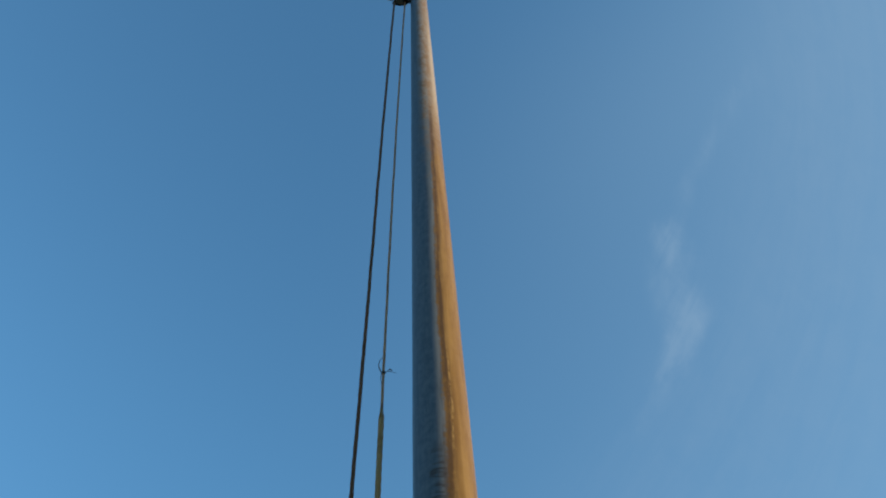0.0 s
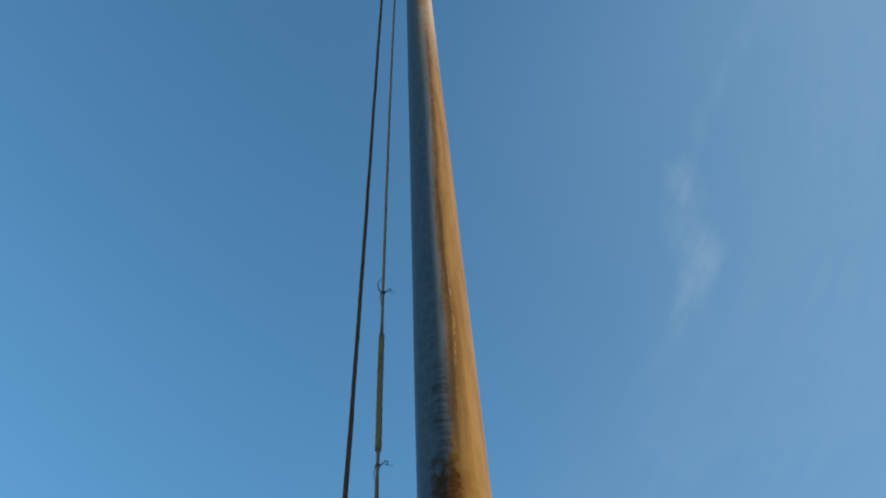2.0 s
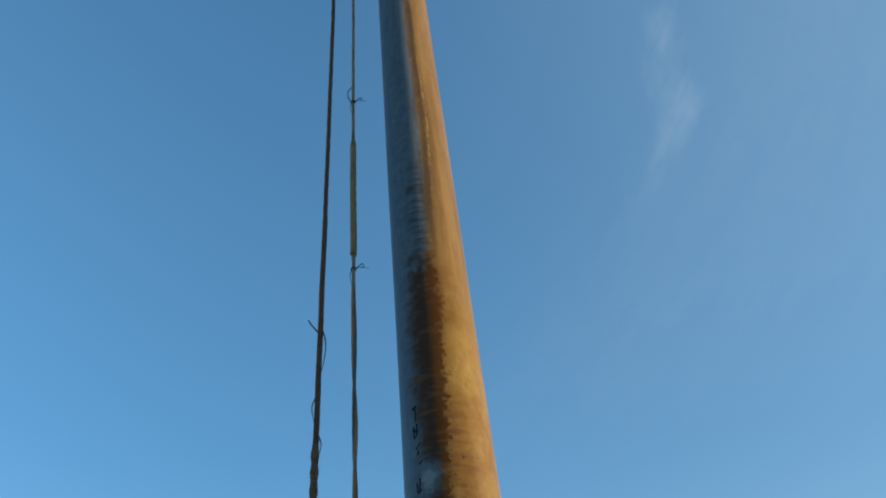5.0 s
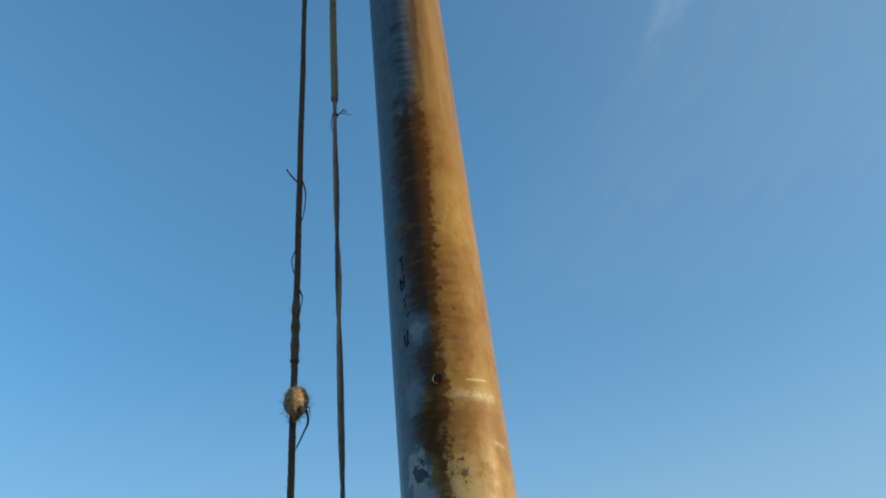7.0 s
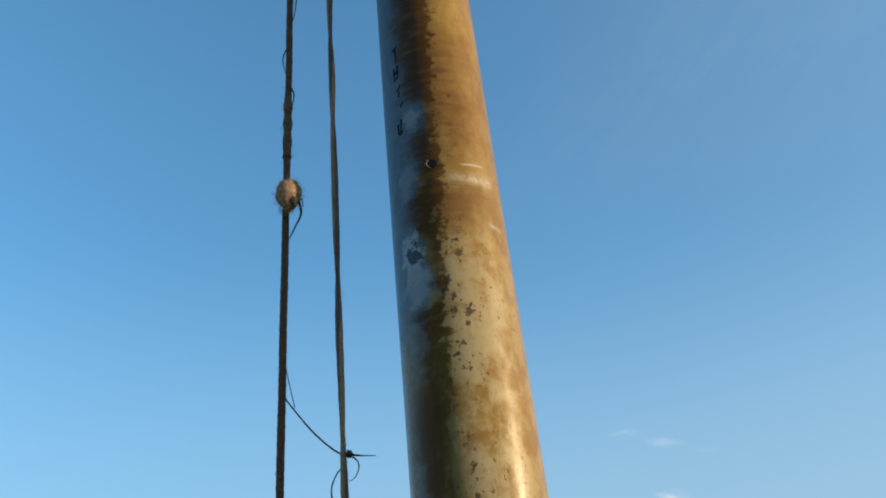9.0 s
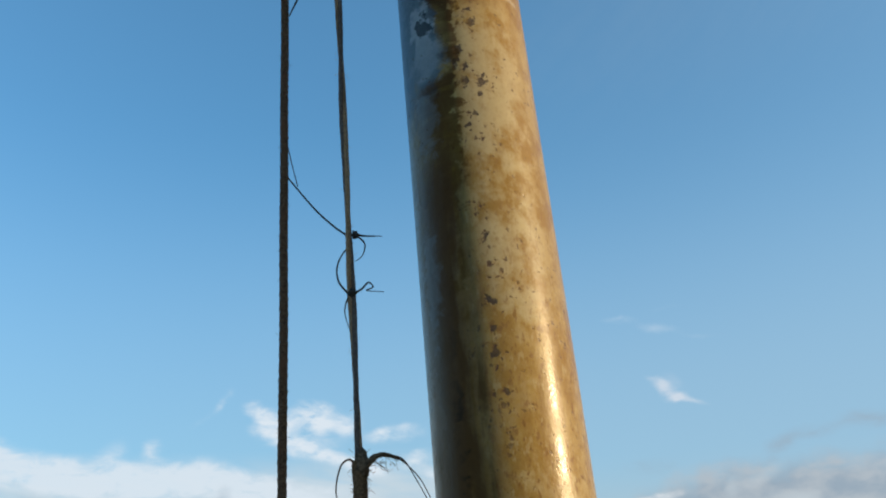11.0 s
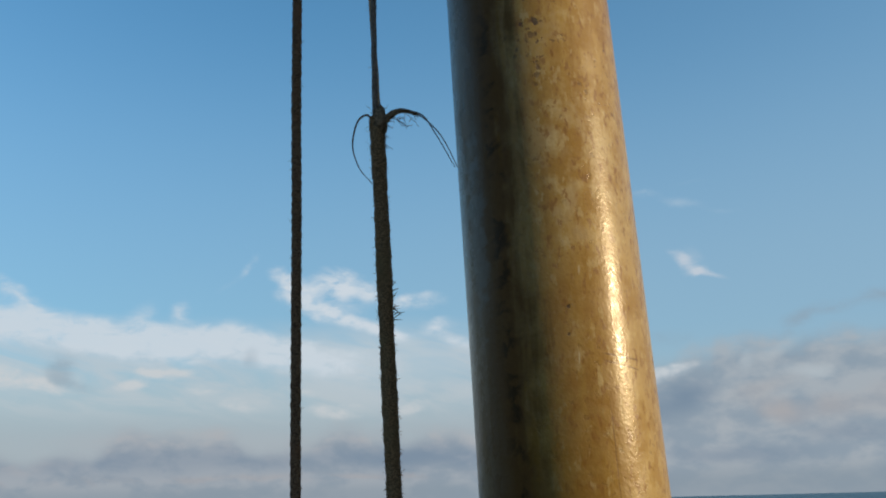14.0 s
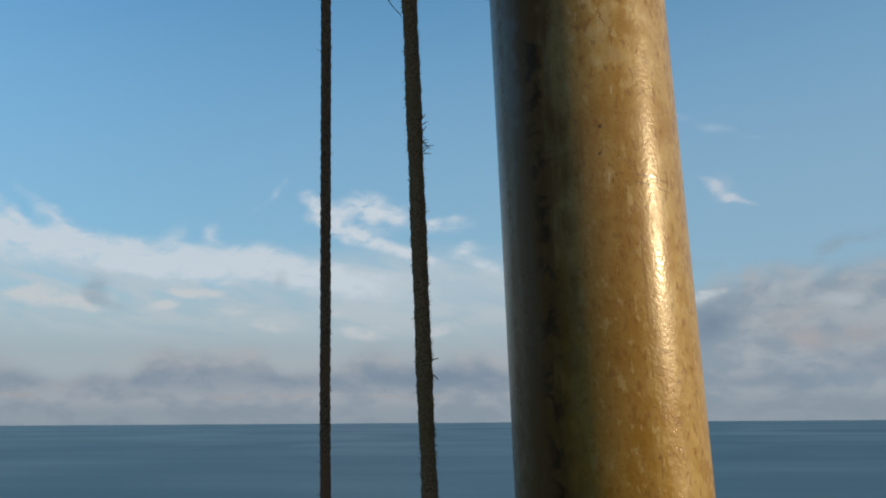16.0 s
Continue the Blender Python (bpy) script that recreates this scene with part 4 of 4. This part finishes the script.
st.tube(bend([pale_line(1.0), pale_line(0.97) + Vector((0.02, 0, -0.03)), c0 + Vector((-0.012, 0.004, -0.03)), c0 + Vector((0.004, -0.014, 0.02)), c0 + Vector((0.012, 0.01, 0.05))]), 0.005, 8)
under(st.make("tied_end", MOSSY_ROPE), pale_rope)
st = Stock()
hairs(st, pale_line, 1.22, 1.715, 900, 0.0062, 0.0030, None, 0.00034)
hairs(st, pale_line, 1.552, 1.582, 11, 0.006, 0.010, 0.0, 0.0006)
hairs(st, pale_line, 1.375, 1.40, 3, 0.006, 0.006, 0.0, 0.0007)
under(st.make("fuzz", MOSSY_ROPE, None, "stubby broken rope fibres"), pale_rope)["kind"] = "stuff"
st = Stock()
hairs(st, pale_line, 1.72, 2.7, 150, 0.0035, 0.004, None, 0.00016)
under(st.make("core_fuzz", PALE_ROPE), pale_rope)["kind"] = "stuff"
# split strands where the cover ends
F = 1.722
for k in range(5):
    st = Stock()
    j = lambda s: rng.uniform(-s, s)
    strand(st, [near(pale_line, F - 0.012, 0.003, -0.003), near(pale_line, F + 0.001, 0.011, -0.004, j(0.002)), near(pale_line, F + 0.004, 0.022, -0.004, j(0.002)),
                near(pale_line, F - 0.001, 0.036 + j(0.002), -0.005, j(0.002)), near(pale_line, F - 0.019, 0.050 + j(0.002), -0.005), near(pale_line, F - 0.046, 0.062 + j(0.002), -0.005)][:(6, 6, 4, 4, 3)[k]], 0.0011, 0.0003)
    under(st.make("split_strand", DARK_ROPE, None, "drooping unravelled strand"), pale_rope)
st = Stock()
strand(st, [near(pale_line, F - 0.005, -0.003, -0.003), near(pale_line, F + 0.001, -0.008, -0.004), near(pale_line, F - 0.005, -0.016, -0.004), near(pale_line, F - 0.025, -0.0205, -0.005),
            near(pale_line, F - 0.044, -0.016, -0.005), near(pale_line, F - 0.058, -0.006, -0.007)], 0.0011, 0.0003)
under(st.make("split_strand", DARK_ROPE, None, "drooping unravelled strand"), pale_rope)
st = Stock()
strand(st, [near(pale_line, F - 0.010, 0.001, -0.002), near(pale_line, F - 0.001, 0.010, -0.004), near(pale_line, F + 0.004, 0.020, -0.004), near(pale_line, F + 0.001, 0.032, -0.005)], 0.0042, 0.0010)
for k in range(16):
    q0 = near(pale_line, F + rng.uniform(-0.006, 0.004), rng.uniform(0.004, 0.028), -0.004)
    strand(st, [q0, q0 + Vector((rng.uniform(0.002, 0.006), -0.001, rng.uniform(-0.006, 0.002))), q0 + Vector((rng.uniform(0.004, 0.012), -0.001, rng.uniform(-0.012, 0.0)))], 0.0004, 0.00015, 3, 3)
under(st.make("fluffed_tuft", BROWN_FUZZ, None, "fluffy brown tuft at the split"), pale_rope)
st = Stock()
st.lump(near(pale_line, F - 0.004, 0.002, -0.001), (0.0064, 0.0062, 0.014), rng, 0.40, 16, 10)
hairs(st, pale_line, F - 0.03, F + 0.008, 70, 0.0065, 0.0055)
under(st.make("burst_cover", BROWN_FUZZ, None, "burst tan end of the rope cover"), pale_rope)
# small knots of thread on the bare core
for kz, sgn in ((1.873, 1), (2.66, 1), (3.06, -1)):
    st = Stock()
    s = 1.0 if kz < 2.0 else 0.8
    st.lump(near(pale_line, kz), (0.0042, 0.0042, 0.005), rng, 0.4, 12, 8)
    strand(st, [near(pale_line, kz, 0.003), near(pale_line, kz, 0.010 * s, -0.003, 0.003), near(pale_line, kz, 0.016 * s, -0.003, 0.009), near(pale_line, kz, 0.020 * s, -0.003, 0.004), near(pale_line, kz, 0.014 * s, -0.003, 0.001), near(pale_line, kz, 0.030 * s, -0.003, -0.001)], 0.0012, 0.0003)
    if kz != 2.66:
        strand(st, [near(pale_line, kz, -0.003), near(pale_line, kz, -0.011 * s, -0.003, 0.010), near(pale_line, kz, -0.013 * s, -0.003, 0.024), near(pale_line, kz, -0.008 * s, -0.003, 0.038), near(pale_line, kz, 0.002, -0.002, 0.050)], 0.0011, 0.0006)
    strand(st, [near(pale_line, kz, -0.002), near(pale_line, kz, -0.006 * s, -0.003, -0.018), near(pale_line, kz, -0.001, -0.003, -0.038)], 0.0009, 0.0003)
    under(st.make("thread_knot", TWINE, None, "dark knotted thread"), pale_rope)

# black twine slung between the ropes
twine = thing("twine", "thin black twine slung between the two ropes", "twine", at=dark_line(1.985))
st = Stock()
pa, pb = dark_line(1.985), pale_line(1.929)
strand(st, [pa, pa.lerp(pb, 0.15) + Vector((0, -0.004, -0.004)), pa.lerp(pb, 0.5) + Vector((0, -0.004, -0.008)), pa.lerp(pb, 0.8) + Vector((0, -0.004, -0.006)), pb], 0.0007, 0.0010)
strand(st, [dark_line(2.03), pa.lerp(pb, 0.10) + Vector((0, -0.003, 0.02)), pa.lerp(pb, 0.22) + Vector((0, -0.004, -0.002))], 0.0005, 0.0005)
under(st.make("thread", TWINE), twine)
st = Stock()
mk = pb + Vector((0.006, -0.003, 0.0))
st.lump(mk, (0.004, 0.003, 0.0035), rng, 0.5, 10, 7)
strand(st, [mk, mk + Vector((0.009, -0.002, -0.010)), mk + Vector((0.007, -0.002, -0.022)), mk + Vector((0.000, -0.002, -0.028))], 0.0010, 0.0003)
strand(st, [mk, mk + Vector((0.010, -0.003, -0.003)), mk + Vector((0.026, -0.003, -0.004))], 0.0014, 0.0003)
under(st.make("knot", TWINE), twine)
